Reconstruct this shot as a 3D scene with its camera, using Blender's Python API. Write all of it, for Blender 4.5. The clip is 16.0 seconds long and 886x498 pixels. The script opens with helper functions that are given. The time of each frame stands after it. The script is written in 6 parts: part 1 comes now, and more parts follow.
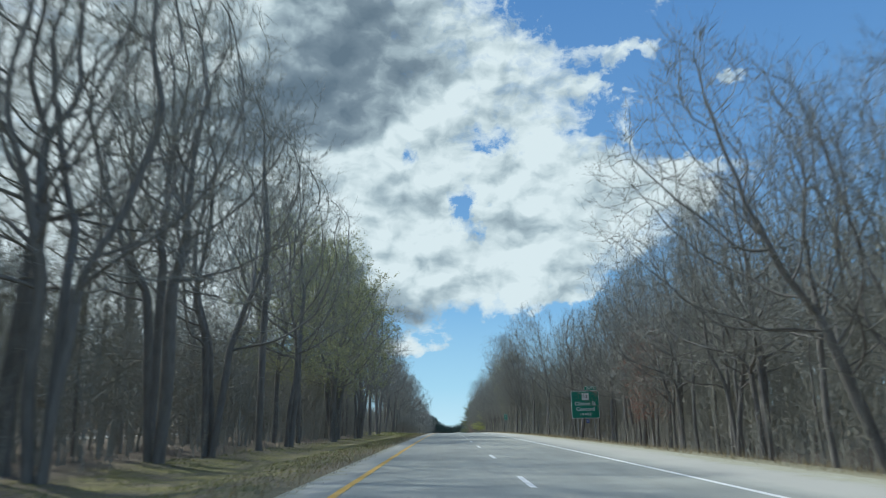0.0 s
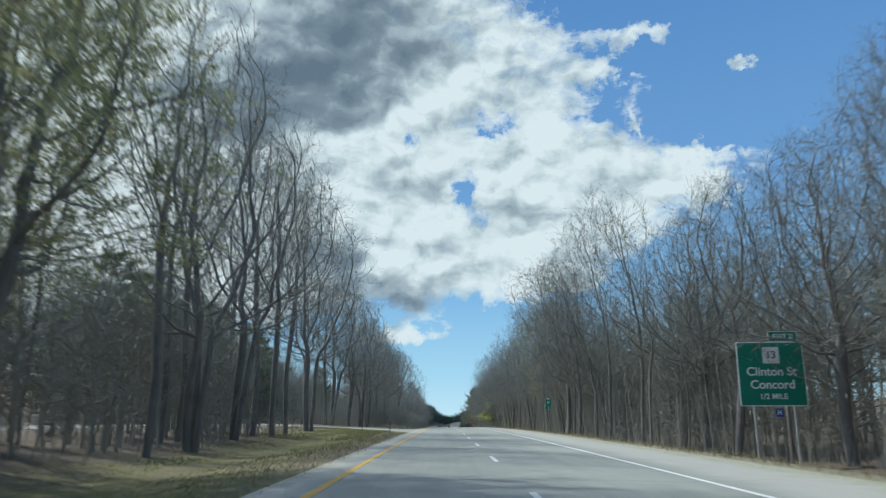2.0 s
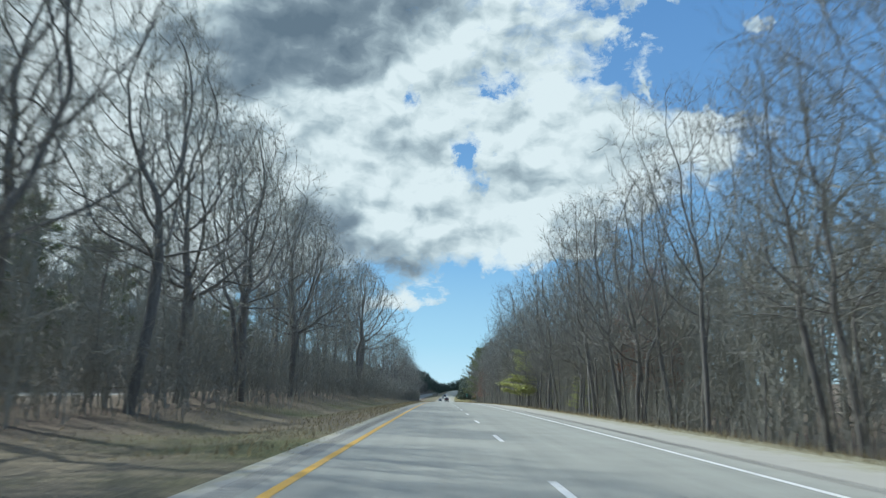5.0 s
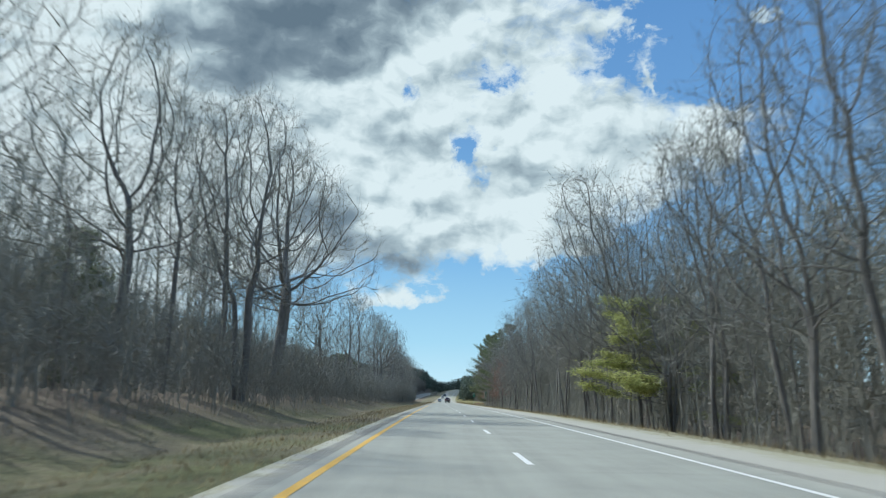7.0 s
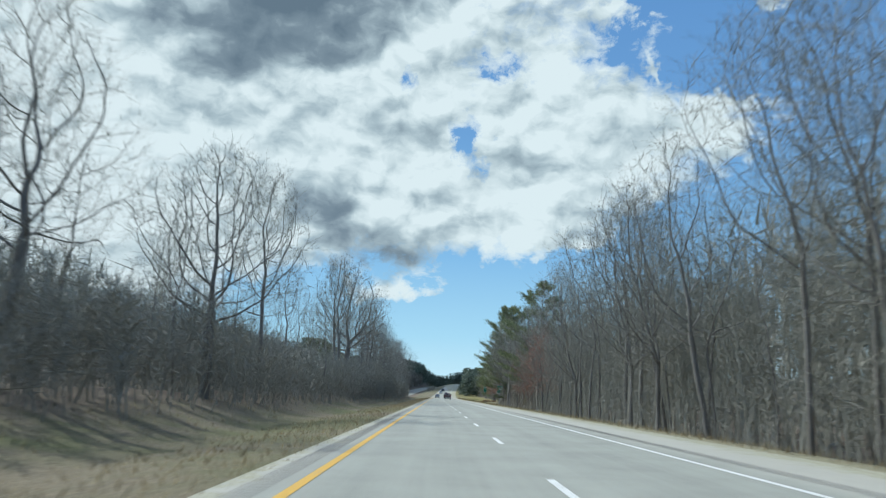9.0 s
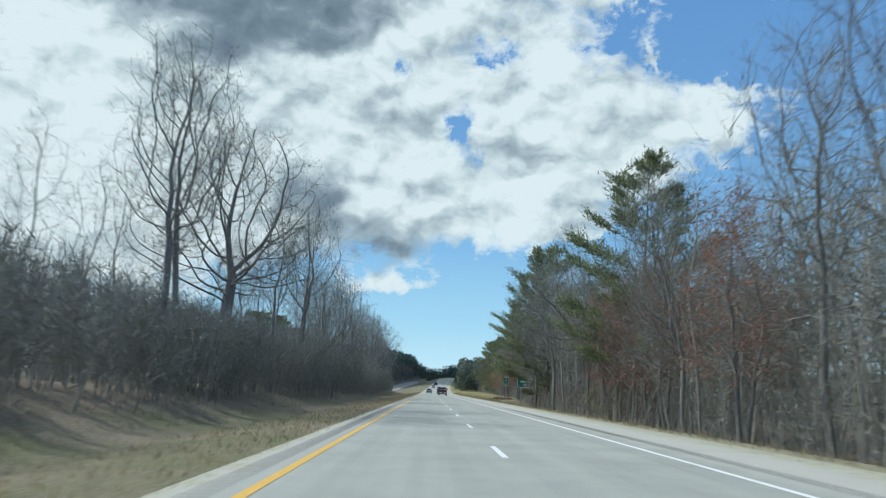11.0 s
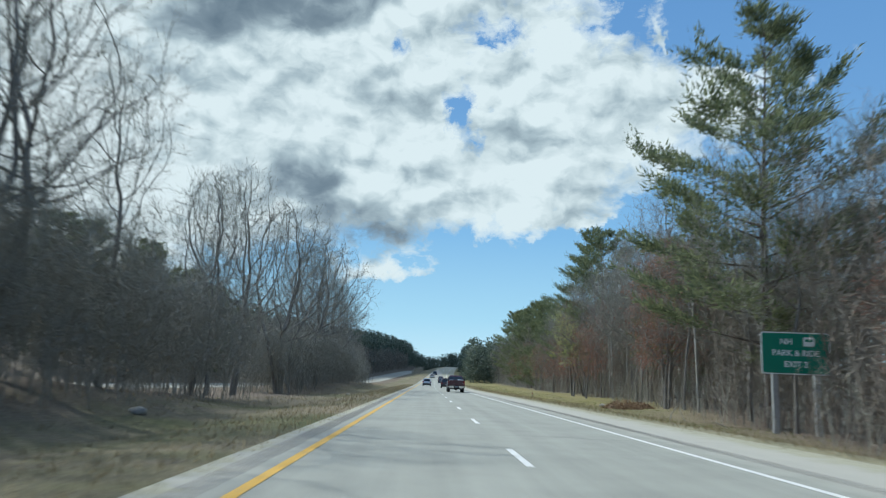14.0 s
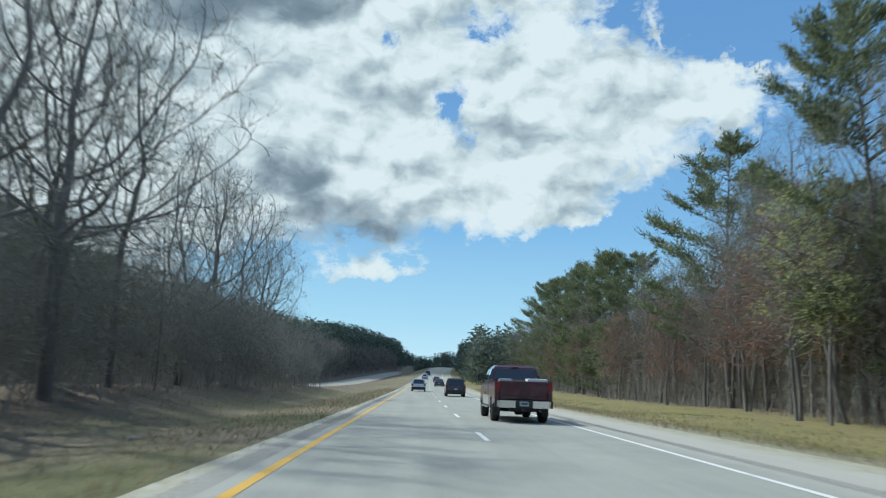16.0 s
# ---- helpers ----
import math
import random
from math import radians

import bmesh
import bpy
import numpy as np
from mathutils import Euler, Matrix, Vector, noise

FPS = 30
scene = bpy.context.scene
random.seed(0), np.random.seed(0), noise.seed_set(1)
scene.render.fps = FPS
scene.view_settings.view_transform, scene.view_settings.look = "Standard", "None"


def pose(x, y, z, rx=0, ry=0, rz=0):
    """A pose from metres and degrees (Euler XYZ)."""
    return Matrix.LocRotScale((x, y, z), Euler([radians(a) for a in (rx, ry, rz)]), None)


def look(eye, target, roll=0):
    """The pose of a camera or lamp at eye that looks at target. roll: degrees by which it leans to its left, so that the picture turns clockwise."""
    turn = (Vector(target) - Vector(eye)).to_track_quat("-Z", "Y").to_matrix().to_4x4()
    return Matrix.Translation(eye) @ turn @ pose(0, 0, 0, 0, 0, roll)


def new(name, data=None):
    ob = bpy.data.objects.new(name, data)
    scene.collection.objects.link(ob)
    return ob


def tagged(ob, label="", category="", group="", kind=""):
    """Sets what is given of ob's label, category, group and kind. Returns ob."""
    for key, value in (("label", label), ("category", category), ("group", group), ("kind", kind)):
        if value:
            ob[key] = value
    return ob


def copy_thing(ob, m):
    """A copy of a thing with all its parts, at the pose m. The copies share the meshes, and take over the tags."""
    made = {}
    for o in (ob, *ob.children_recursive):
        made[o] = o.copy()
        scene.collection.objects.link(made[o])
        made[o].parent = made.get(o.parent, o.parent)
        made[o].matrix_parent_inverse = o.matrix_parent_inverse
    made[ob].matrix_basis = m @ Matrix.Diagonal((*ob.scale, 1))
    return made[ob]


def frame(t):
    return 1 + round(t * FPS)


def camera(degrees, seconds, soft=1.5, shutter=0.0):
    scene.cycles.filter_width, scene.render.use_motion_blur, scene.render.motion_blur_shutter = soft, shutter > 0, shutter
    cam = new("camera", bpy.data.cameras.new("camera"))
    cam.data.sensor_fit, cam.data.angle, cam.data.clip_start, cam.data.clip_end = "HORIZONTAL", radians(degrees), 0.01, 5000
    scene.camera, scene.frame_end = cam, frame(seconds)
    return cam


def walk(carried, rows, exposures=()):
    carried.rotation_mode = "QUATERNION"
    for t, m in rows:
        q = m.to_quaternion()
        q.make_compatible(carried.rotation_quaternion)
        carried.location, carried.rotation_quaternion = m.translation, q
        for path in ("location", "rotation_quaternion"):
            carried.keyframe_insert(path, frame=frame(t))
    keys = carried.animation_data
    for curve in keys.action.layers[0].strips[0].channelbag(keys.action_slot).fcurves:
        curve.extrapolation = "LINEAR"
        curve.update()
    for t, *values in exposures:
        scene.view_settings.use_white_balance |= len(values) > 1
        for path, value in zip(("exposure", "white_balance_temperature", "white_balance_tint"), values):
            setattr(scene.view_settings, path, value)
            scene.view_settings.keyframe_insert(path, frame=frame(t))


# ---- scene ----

# ---------- the lie of the road ----------
# grade of the road along y, and its height and sideways drift from it
GRADE_Y = (-400.0, 0.0, 300.0, 560.0, 800.0, 960.0, 1200.0)
GRADE = (0.02, 0.02, -0.01, -0.01, 0.025, 0.025, 0.0)
_ys = np.arange(-400.0, 5001.0, 1.0)
_zs = np.cumsum(np.interp(_ys, GRADE_Y, GRADE))
_zs -= _zs[400]


def road_z(y):
    return float(np.interp(y, _ys, _zs))


def road_grade(y):
    return float(np.interp(y, GRADE_Y, GRADE))


def road_x(y):
    """The line between the two lanes: straight, then bending to the right."""
    d = max(0.0, min(y, 1100.0) - 540.0)
    return 7e-5 * d * d + max(0.0, y - 1100.0) * 0.0784


def opposite_z(y):
    """How far the other carriageway lies above this one."""
    return float(np.interp(y, (0.0, 160.0, 330.0, 450.0, 515.0, 600.0, 660.0, 700.0, 750.0, 800.0, 900.0, 1100.0), (0.6, 0.6, 0.4, 0.25, -0.2, -0.5, -1.0, -1.7, -2.4, -2.9, -3.5, -4.4)))


# ---------- camera ----------
cam = camera(62.0, 16.0, soft=1.2, shutter=0.25)
EYE = 1.26
PATH = (
    (0.0, -1.65, 0.0, 13.11, 0.88, 0.27),
    (0.5, -1.59, 15.7, 13.10, 0.67, 0.09),
    (1.0, -1.46, 31.5, 13.11, 0.53, 0.18),
    (1.5, -1.41, 47.3, 13.02, 0.33, 0.20),
    (2.0, -1.46, 63.0, 12.69, 0.01, 0.15),
    (2.5, -1.53, 78.8, 12.04, -0.40, 0.08),
    (3.0, -1.56, 94.6, 11.45, -0.65, 0.07),
    (3.5, -1.60, 110.4, 10.99, -1.04, -0.12),
    (4.0, -1.55, 126.3, 10.76, -1.22, -0.09),
    (6.5, -1.83, 205.5, 11.09, -1.30, -0.52),
    (7.0, -1.77, 221.4, 11.16, -1.27, -0.31),
    (7.5, -1.77, 237.3, 11.20, -1.22, -0.23),
    (8.0, -1.84, 253.3, 11.19, -1.26, -0.38),
    (8.5, -1.84, 269.2, 11.16, -1.32, -0.44),
    (9.0, -1.82, 285.1, 11.15, -1.54, -0.50),
    (11.5, -1.53, 365.0, 10.72, -1.89, -1.24),
    (12.0, -1.58, 381.0, 10.56, -2.06, -1.33),
    (12.5, -1.62, 397.1, 10.33, -2.10, -1.34),
    (13.0, -1.66, 413.1, 10.15, -2.18, -1.36),
    (13.5, -1.70, 429.1, 10.09, -2.21, -1.47),
    (14.0, -1.69, 445.2, 10.17, -2.16, -1.33),
    (14.5, -1.70, 461.3, 10.26, -2.11, -1.38),
    (15.0, -1.68, 477.4, 10.37, -1.97, -1.54),
    (15.5, -1.70, 493.4, 10.34, -2.01, -1.88),
    (16.0, -1.69, 509.6, 10.33, -2.00, -2.04),
)
walk(cam, [(t, pose(x + road_x(y), y, road_z(y) + EYE,
                    90 + p + math.degrees(math.atan(road_grade(y))), r, w))
           for t, x, y, p, r, w in PATH],
     exposures=((0.0, 0.45, 5920, 0.5), (2.0, 0.45, 5920, 0.5), (4.0, 0.50, 5920, 0.5), (16.0, 0.50, 5920, 0.5)))

# ---------- light ----------
SUN_AZ, SUN_EL = -57.0, 47.0      # degrees: bearing from the way ahead (left is negative), height
sun = new("sun", bpy.data.lights.new("sun", "SUN"))
sun.data.energy, sun.data.angle, sun.data.color = 2.7, radians(1.0), (1.0, 0.95, 0.87)
_a, _e = radians(SUN_AZ), radians(SUN_EL)
sun.matrix_world = look((0, 0, 50), (-math.sin(_a) * math.cos(_e), -math.cos(_a) * math.cos(_e), 50 - math.sin(_e)))

world = bpy.data.worlds.new("sky")
scene.world = world
world.use_nodes = True
_nt = world.node_tree
_sky = _nt.nodes.new("ShaderNodeTexSky")
_sky.sky_type, _sky.sun_disc = "NISHITA", False
_sky.sun_elevation, _sky.sun_rotation = _e, _a
_nt.links.new(_sky.outputs[0], _nt.nodes["Background"].inputs[0])
_nt.nodes["Background"].inputs[1].default_value = 0.15

# ---------- materials ----------
class Nodes:
    """A short way to write node trees."""

    def __init__(self, name):
        self.m = bpy.data.materials.new(name)
        self.m.use_nodes = True
        self.t = self.m.node_tree
        self.t.nodes.clear()
        self.out = self.t.nodes.new("ShaderNodeOutputMaterial")

    def n(self, kind, **values):
        node = self.t.nodes.new("ShaderNode" + kind)
        for key, value in values.items():
            if key.startswith("_"):
                self.put(node.inputs[int(key[1:])], value)
        return node

    def put(self, socket, value):
        if isinstance(value, bpy.types.NodeSocket):
            self.t.links.new(value, socket)
        else:
            socket.default_value = value

    def math(self, op, a, b=0.0, c=0.0, clamp=False):
        node = self.n("Math", _0=a, _1=b, _2=c)
        node.operation, node.use_clamp = op, clamp
        return node.outputs[0]

    def noise(self, vector, scale, detail=4.0, rough=0.55, colour=False):
        node = self.n("TexNoise")
        self.put(node.inputs["Vector"], vector)
        self.put(node.inputs["Scale"], scale)
        self.put(node.inputs["Detail"], detail)
        self.put(node.inputs["Roughness"], rough)
        return node.outputs["Color" if colour else "Fac"]

    def ramp(self, fac, *stops):
        node = self.n("ValToRGB")
        self.put(node.inputs[0], fac)
        el = node.color_ramp.elements
        while len(el) < len(stops):
            el.new(0.5)
        for e, (at, c) in zip(el, stops):
            e.position = at
            e.color = (*c, 1.0) if isinstance(c, tuple) else (c, c, c, 1.0)
        return node.outputs[0]

    def mix(self, fac, a, b, kind="MIX"):
        node = self.t.nodes.new("ShaderNodeMix")
        node.data_type, node.blend_type = "RGBA", kind
        self.put(node.inputs[0], fac)
        for i, v in ((6, a), (7, b)):
            self.put(node.inputs[i], (*v, 1.0) if isinstance(v, tuple) else v)
        return node.outputs[2]

    def scaled(self, vector, sx, sy, sz):
        node = self.n("Mapping", _0=vector)
        node.inputs["Scale"].default_value = (sx, sy, sz)
        return node.outputs[0]

    def place(self):
        return self.n("NewGeometry").outputs["Position"]

    def local(self):
        return self.n("TexCoord").outputs["Object"]

    def surface(self, colour, rough=0.8, metal=0.0, bump=None, strength=0.3, distance=0.02, **more):
        b = self.n("BsdfPrincipled")
        self.put(b.inputs["Base Color"], (*colour, 1.0) if isinstance(colour, tuple) else colour)
        self.put(b.inputs["Roughness"], rough)
        self.put(b.inputs["Metallic"], metal)
        for key, value in more.items():
            self.put(b.inputs[key.replace("_", " ")], value)
        if bump is not None:
            k = self.n("Bump", _0=strength, _1=distance)
            self.put(k.inputs["Height"], bump)
            self.t.links.new(k.outputs[0], b.inputs["Normal"])
        self.t.links.new(b.outputs[0], self.out.inputs[0])
        return self.m


def mat_ground():
    k = Nodes("verge")
    p = k.place()
    big = k.noise(p, 0.09, 5.0, 0.6)
    mid = k.noise(p, 0.7, 5.0, 0.65)
    fine = k.noise(p, 9.0, 4.0, 0.7)
    straw = k.ramp(fine, (0.3, (0.085, 0.068, 0.044)), (0.55, (0.20, 0.165, 0.105)), (0.75, (0.30, 0.25, 0.165)))
    green = k.ramp(fine, (0.3, (0.05, 0.058, 0.02)), (0.6, (0.13, 0.132, 0.048)), (0.8, (0.22, 0.205, 0.085)))
    dead = k.mix(k.ramp(mid, (0.42, 0.0), (0.62, 0.75)), k.ramp(fine, (0.3, (0.075, 0.059, 0.042)), (0.6, (0.20, 0.158, 0.11)), (0.8, (0.33, 0.26, 0.18))), k.ramp(fine, (0.3, (0.05, 0.036, 0.026)), (0.6, (0.135, 0.096, 0.068)), (0.8, (0.22, 0.165, 0.12))))
    grass = k.mix(k.ramp(k.math("ADD", big, k.math("MULTIPLY", mid, 0.35)), (0.60, 0.0), (0.82, 1.0)), straw, green)
    # fresh growth on the wide verge past the last sign
    sep = k.n("SeparateXYZ", _0=p)
    fresh = k.math("MULTIPLY", k.math("MULTIPLY_ADD", sep.outputs[1], 0.03, -14.5, True), k.math("MULTIPLY_ADD", sep.outputs[0], 1.0, -8.5, True))
    lush = k.ramp(fine, (0.3, (0.12, 0.105, 0.032)), (0.6, (0.28, 0.245, 0.08)), (0.8, (0.40, 0.35, 0.15)))
    grass = k.mix(k.math("MULTIPLY", fresh, k.ramp(mid, (0.34, 0.1), (0.56, 0.9))), grass, lush)
    # greening turf of the median before the crossing
    turf = k.math("MULTIPLY", k.math("MULTIPLY_ADD", sep.outputs[1], -0.1, 13.8, True), k.math("MULTIPLY_ADD", sep.outputs[0], -0.8, -4.2, True))
    grass = k.mix(k.math("MULTIPLY", turf, k.ramp(mid, (0.40, 0.0), (0.62, 0.8))), grass, lush)
    # pale trodden straw next to the shoulder
    strip = k.math("MULTIPLY", k.math("MULTIPLY_ADD", k.math("ADD", sep.outputs[0], k.math("MULTIPLY", k.math("SUBTRACT", mid, 0.5), 4.0)), -0.5, 4.9, True), k.math("MULTIPLY_ADD", sep.outputs[0], 1.0, -5.0, True))
    pale = k.ramp(fine, (0.3, (0.17, 0.155, 0.095)), (0.55, (0.31, 0.29, 0.19)), (0.8, (0.42, 0.39, 0.27)))
    grass = k.mix(k.math("MULTIPLY", strip, 0.8), grass, pale)
    # leaf litter under the trees, away from the mown strips
    x = k.n("SeparateXYZ", _0=p).outputs[0]
    away = k.math("ADD", x, k.math("MULTIPLY", k.math("SUBTRACT", mid, 0.5), 7.0))
    verge = k.math("SUBTRACT", away, k.math("MULTIPLY", k.math("MULTIPLY_ADD", sep.outputs[1], 0.03, -14.5, True), 8.0))
    wood = k.math("MAXIMUM", k.math("MULTIPLY_ADD", verge, 0.25, -2.9, True), k.math("MULTIPLY_ADD", away, -0.25, -2.6, True))
    return k.surface(k.mix(wood, grass, dead), 0.95, bump=k.math("ADD", fine, mid), strength=0.7, distance=0.08)


def mat_asphalt(name="asphalt", shoulders=True):
    k = Nodes(name)
    p = k.place()
    grain = k.noise(p, 60.0, 3.0, 0.7)
    patch = k.noise(p, 0.55, 4.0, 0.6)
    streak = k.noise(k.scaled(p, 1.6, 0.03, 1.0), 1.0, 4.0, 0.6)
    worn = k.ramp(k.math("ADD", k.math("MULTIPLY", patch, 0.5), k.math("MULTIPLY", streak, 0.5)), (0.3, (0.205, 0.209, 0.184)), (0.5, (0.275, 0.28, 0.245)), (0.72, (0.34, 0.345, 0.302)))
    colour = k.mix(k.ramp(grain, (0.35, 0.0), (0.7, 0.35)), worn, (0.40, 0.405, 0.36))
    # sanded, sun-bleached shoulders outside the edge lines
    x = k.n("SeparateXYZ", _0=p).outputs[0]
    edge = k.math("ADD", x, k.math("MULTIPLY", k.math("SUBTRACT", patch, 0.5), 0.8))
    side = k.math("MAXIMUM", k.math("MULTIPLY_ADD", edge, 1.2, -4.7, True), k.math("MULTIPLY_ADD", edge, -2.0, -7.6, True))
    if not shoulders:
        grit = k.noise(p, 0.3, 5.0, 0.7)
        side = k.ramp(k.math("ADD", k.math("MULTIPLY", grit, 0.6), k.math("MULTIPLY", patch, 0.4)), (0.42, 0.0), (0.66, 0.7))
    colour = k.mix(k.math("MULTIPLY", side, 0.6), colour, (0.46, 0.435, 0.38) if shoulders else (0.36, 0.325, 0.265))
    if shoulders:
        rag = k.math("ADD", x, k.math("MULTIPLY", k.math("SUBTRACT", k.noise(p, 1.3, 5.0, 0.7), 0.5), 2.6))
        sand = k.ramp(k.noise(p, 11.0, 4.0, 0.7), (0.3, (0.20, 0.185, 0.125)), (0.55, (0.37, 0.355, 0.255)), (0.8, (0.50, 0.475, 0.37)))
        colour = k.mix(k.math("MULTIPLY", k.math("MULTIPLY_ADD", rag, 1.6, -9.4, True), 0.9), colour, sand)
        colour = k.mix(k.math("MULTIPLY", k.math("MULTIPLY_ADD", rag, -3.0, -13.0, True), 0.9), colour, sand)
    if not shoulders:
        soil = k.math("ADD", k.math("MULTIPLY", k.noise(p, 0.22, 4.0, 0.6), 0.7), k.math("MULTIPLY", k.noise(p, 2.4, 4.0, 0.7), 0.3))
        colour = k.mix(k.ramp(soil, (0.48, 0.0), (0.60, 0.6)), colour, (0.19, 0.165, 0.125))
    # sealed cracks that run across
    wob = k.math("MULTIPLY", k.math("SUBTRACT", k.noise(p, 0.35, 3.0), 0.5), 2.2)
    y = k.math("ADD", k.n("SeparateXYZ", _0=p).outputs[1], wob)
    near = k.math("ABSOLUTE", k.math("SUBTRACT", k.math("FRACT", k.math("MULTIPLY", y, 0.083)), 0.5))
    crack = k.math("MULTIPLY", k.ramp(near, (0.0, 1.0), (0.006, 0.0)), k.ramp(k.noise(p, 0.12, 2.0), (0.45, 0.0), (0.6, 0.5)))
    colour = k.mix(crack, colour, (0.10, 0.10, 0.10))
    return k.surface(colour, 0.82, bump=grain, strength=0.35, distance=0.006)


def mat_paint(name, colour):
    k = Nodes(name)
    p = k.place()
    wear = k.math("ADD", k.noise(p, 24.0, 4.0, 0.7), k.math("MULTIPLY", k.noise(p, 1.7, 3.0), 0.5))
    return k.surface(k.mix(k.ramp(wear, (0.82, 0.0), (0.98, 0.8)), colour, (0.26, 0.26, 0.25)), 0.6, bump=wear, strength=0.2, distance=0.004)


def mat_bark(name, dark, light, moss=0.0):
    k = Nodes(name)
    p = k.local()
    ridge = k.noise(k.scaled(p, 9.0, 9.0, 1.3), 1.0, 5.0, 0.65)
    big = k.noise(p, 0.6, 3.0)
    rnd = k.n("ObjectInfo").outputs["Random"]
    c = k.ramp(k.math("ADD", k.math("MULTIPLY", ridge, 0.65), k.math("MULTIPLY", big, 0.35)), (0.3, dark), (0.7, light))
    c = k.mix(k.math("MULTIPLY", rnd, 0.35), c, (0.18, 0.168, 0.152))
    return k.surface(c, 0.92, bump=ridge, strength=0.6, distance=0.03)


def mat_leaf(name, dark, light, through_light=0.3):
    k = Nodes(name)
    r = k.n("NewGeometry").outputs["Random Per Island"]
    big = k.noise(k.local(), 0.5, 2.0)
    c = k.ramp(k.math("ADD", k.math("MULTIPLY", r, 0.6), k.math("MULTIPLY", big, 0.4)), (0.2, dark), (0.8, light))
    m = k.surface(c, 0.7)
    b = k.t.nodes["Principled BSDF"]
    tr = k.n("BsdfTranslucent", _0=c)
    mx = k.n("MixShader", _0=through_light, _1=b.outputs[0], _2=tr.outputs[0])
    k.t.links.new(mx.outputs[0], k.out.inputs[0])
    return m


def mat_plain(name, colour, rough=0.5, metal=0.0, grime=0.15, scale=6.0, **more):
    k = Nodes(name)
    p = k.local()
    n = k.math("ADD", k.math("MULTIPLY", k.noise(p, scale, 4.0), 0.6), k.math("MULTIPLY", k.noise(p, scale * 7, 3.0), 0.4))
    lo = tuple(c * (1 - grime) for c in colour)
    hi = tuple(min(1.0, c * (1 + grime)) for c in colour)
    return k.surface(k.ramp(n, (0.3, lo), (0.7, hi)), rough, metal, **more)


GROUND = mat_ground()
ASPHALT = mat_asphalt()
OLD_ASPHALT = mat_asphalt("weathered_asphalt", False)
YELLOW = mat_paint("yellow_paint", (0.62, 0.36, 0.04))
WHITE = mat_paint("white_paint", (0.72, 0.72, 0.70))
BARK = mat_bark("bark", (0.085, 0.079, 0.071), (0.255, 0.236, 0.212))
TWIG = mat_bark("twig", (0.165, 0.16, 0.136), (0.35, 0.338, 0.288))
PALE = mat_bark("pale_bark", (0.20, 0.19, 0.17), (0.46, 0.44, 0.40))
PINEBARK = mat_bark("pine_bark", (0.05, 0.038, 0.03), (0.15, 0.115, 0.09))
NEEDLE = mat_leaf("needles", (0.095, 0.122, 0.068), (0.245, 0.268, 0.138), 0.45)
# needles of the distant wood, with aerial haze put into the bluer colour
HAZEGREEN = mat_leaf("hazed_needles", (0.06, 0.085, 0.065), (0.15, 0.18, 0.135), 0.3)
BUD_GREEN = mat_leaf("young_leaves", (0.33, 0.36, 0.12), (0.56, 0.57, 0.24), 0.5)
BUD_OLIVE = mat_leaf("olive_buds", (0.22, 0.23, 0.115), (0.42, 0.42, 0.22), 0.45)
BUD_RED = mat_leaf("red_buds", (0.20, 0.10, 0.07), (0.38, 0.208, 0.15), 0.4)
BRUSH = mat_bark("brush_stems", (0.19, 0.183, 0.15), (0.41, 0.396, 0.33))
STRAW = mat_leaf("dry_grass", (0.17, 0.135, 0.075), (0.42, 0.35, 0.21), 0.4)
RUST = mat_bark("rusty_stems", (0.15, 0.126, 0.096), (0.345, 0.29, 0.23))
FRESH = mat_leaf("green_grass", (0.10, 0.115, 0.035), (0.27, 0.28, 0.10), 0.45)

# ---------- clouded sky ahead, far behind everything ----------
SKY_R = 3200.0
# blue gaps and clouded parts: bearing, height, half width, half height (degrees), strength
GAPS = (
    (1.6, 17.2, 1.1, 2.0, -0.68), (2.5, 15.2, 0.8, 0.9, -0.35), (-4.9, 18.4, 1.0, 0.4, -0.3), (4.3, 22.3, 2.3, 1.1, -0.50), (-2.9, 21.2, 0.9, 1.2, -0.45),
    (21.5, 25.0, 6.5, 5.0, -0.85), (14.5, 29.5, 5.5, 3.0, -0.40), (28.0, 15.0, 8.0, 4.0, -0.45), (31.0, 27.5, 5.5, 7.0, -0.95),
    (8.0, 4.5, 13.0, 4.4, -0.95), (-7.0, 2.5, 10.0, 4.6, -0.95), (24.0, 6.0, 9.0, 6.0, -0.85),
    (12.5, 22.5, 2.4, 2.0, -0.30), (7.5, 32.0, 4.0, 2.0, -0.40), (15.5, 10.5, 5.0, 2.2, -0.45),
)
HEAPS = (
    (-4.0, 16.5, 15.0, 6.5, 0.26), (7.5, 17.5, 6.0, 5.0, 0.24), (-13.0, 27.0, 11.0, 7.0, 0.5),
    (-26.0, 15.0, 14.0, 12.0, 0.28), (17.0, 17.5, 5.0, 1.4, 0.40), (-3.3, 6.7, 3.6, 1.0, 0.85), (9.6, 10.4, 2.6, 0.5, 0.6), (18.0, 18.0, 3.6, 1.3, 0.3), (15.4, 22.2, 0.5, 0.8, 0.3),
    (1.5, 11.4, 10.0, 1.5, 0.25), (15.8, 28.3, 3.4, 0.8, 0.50), (12.5, 26.3, 2.0, 0.9, 0.40), (23.3, 25.6, 1.7, 0.7, 0.80), (20.0, 19.6, 3.2, 0.6, 0.45),
)
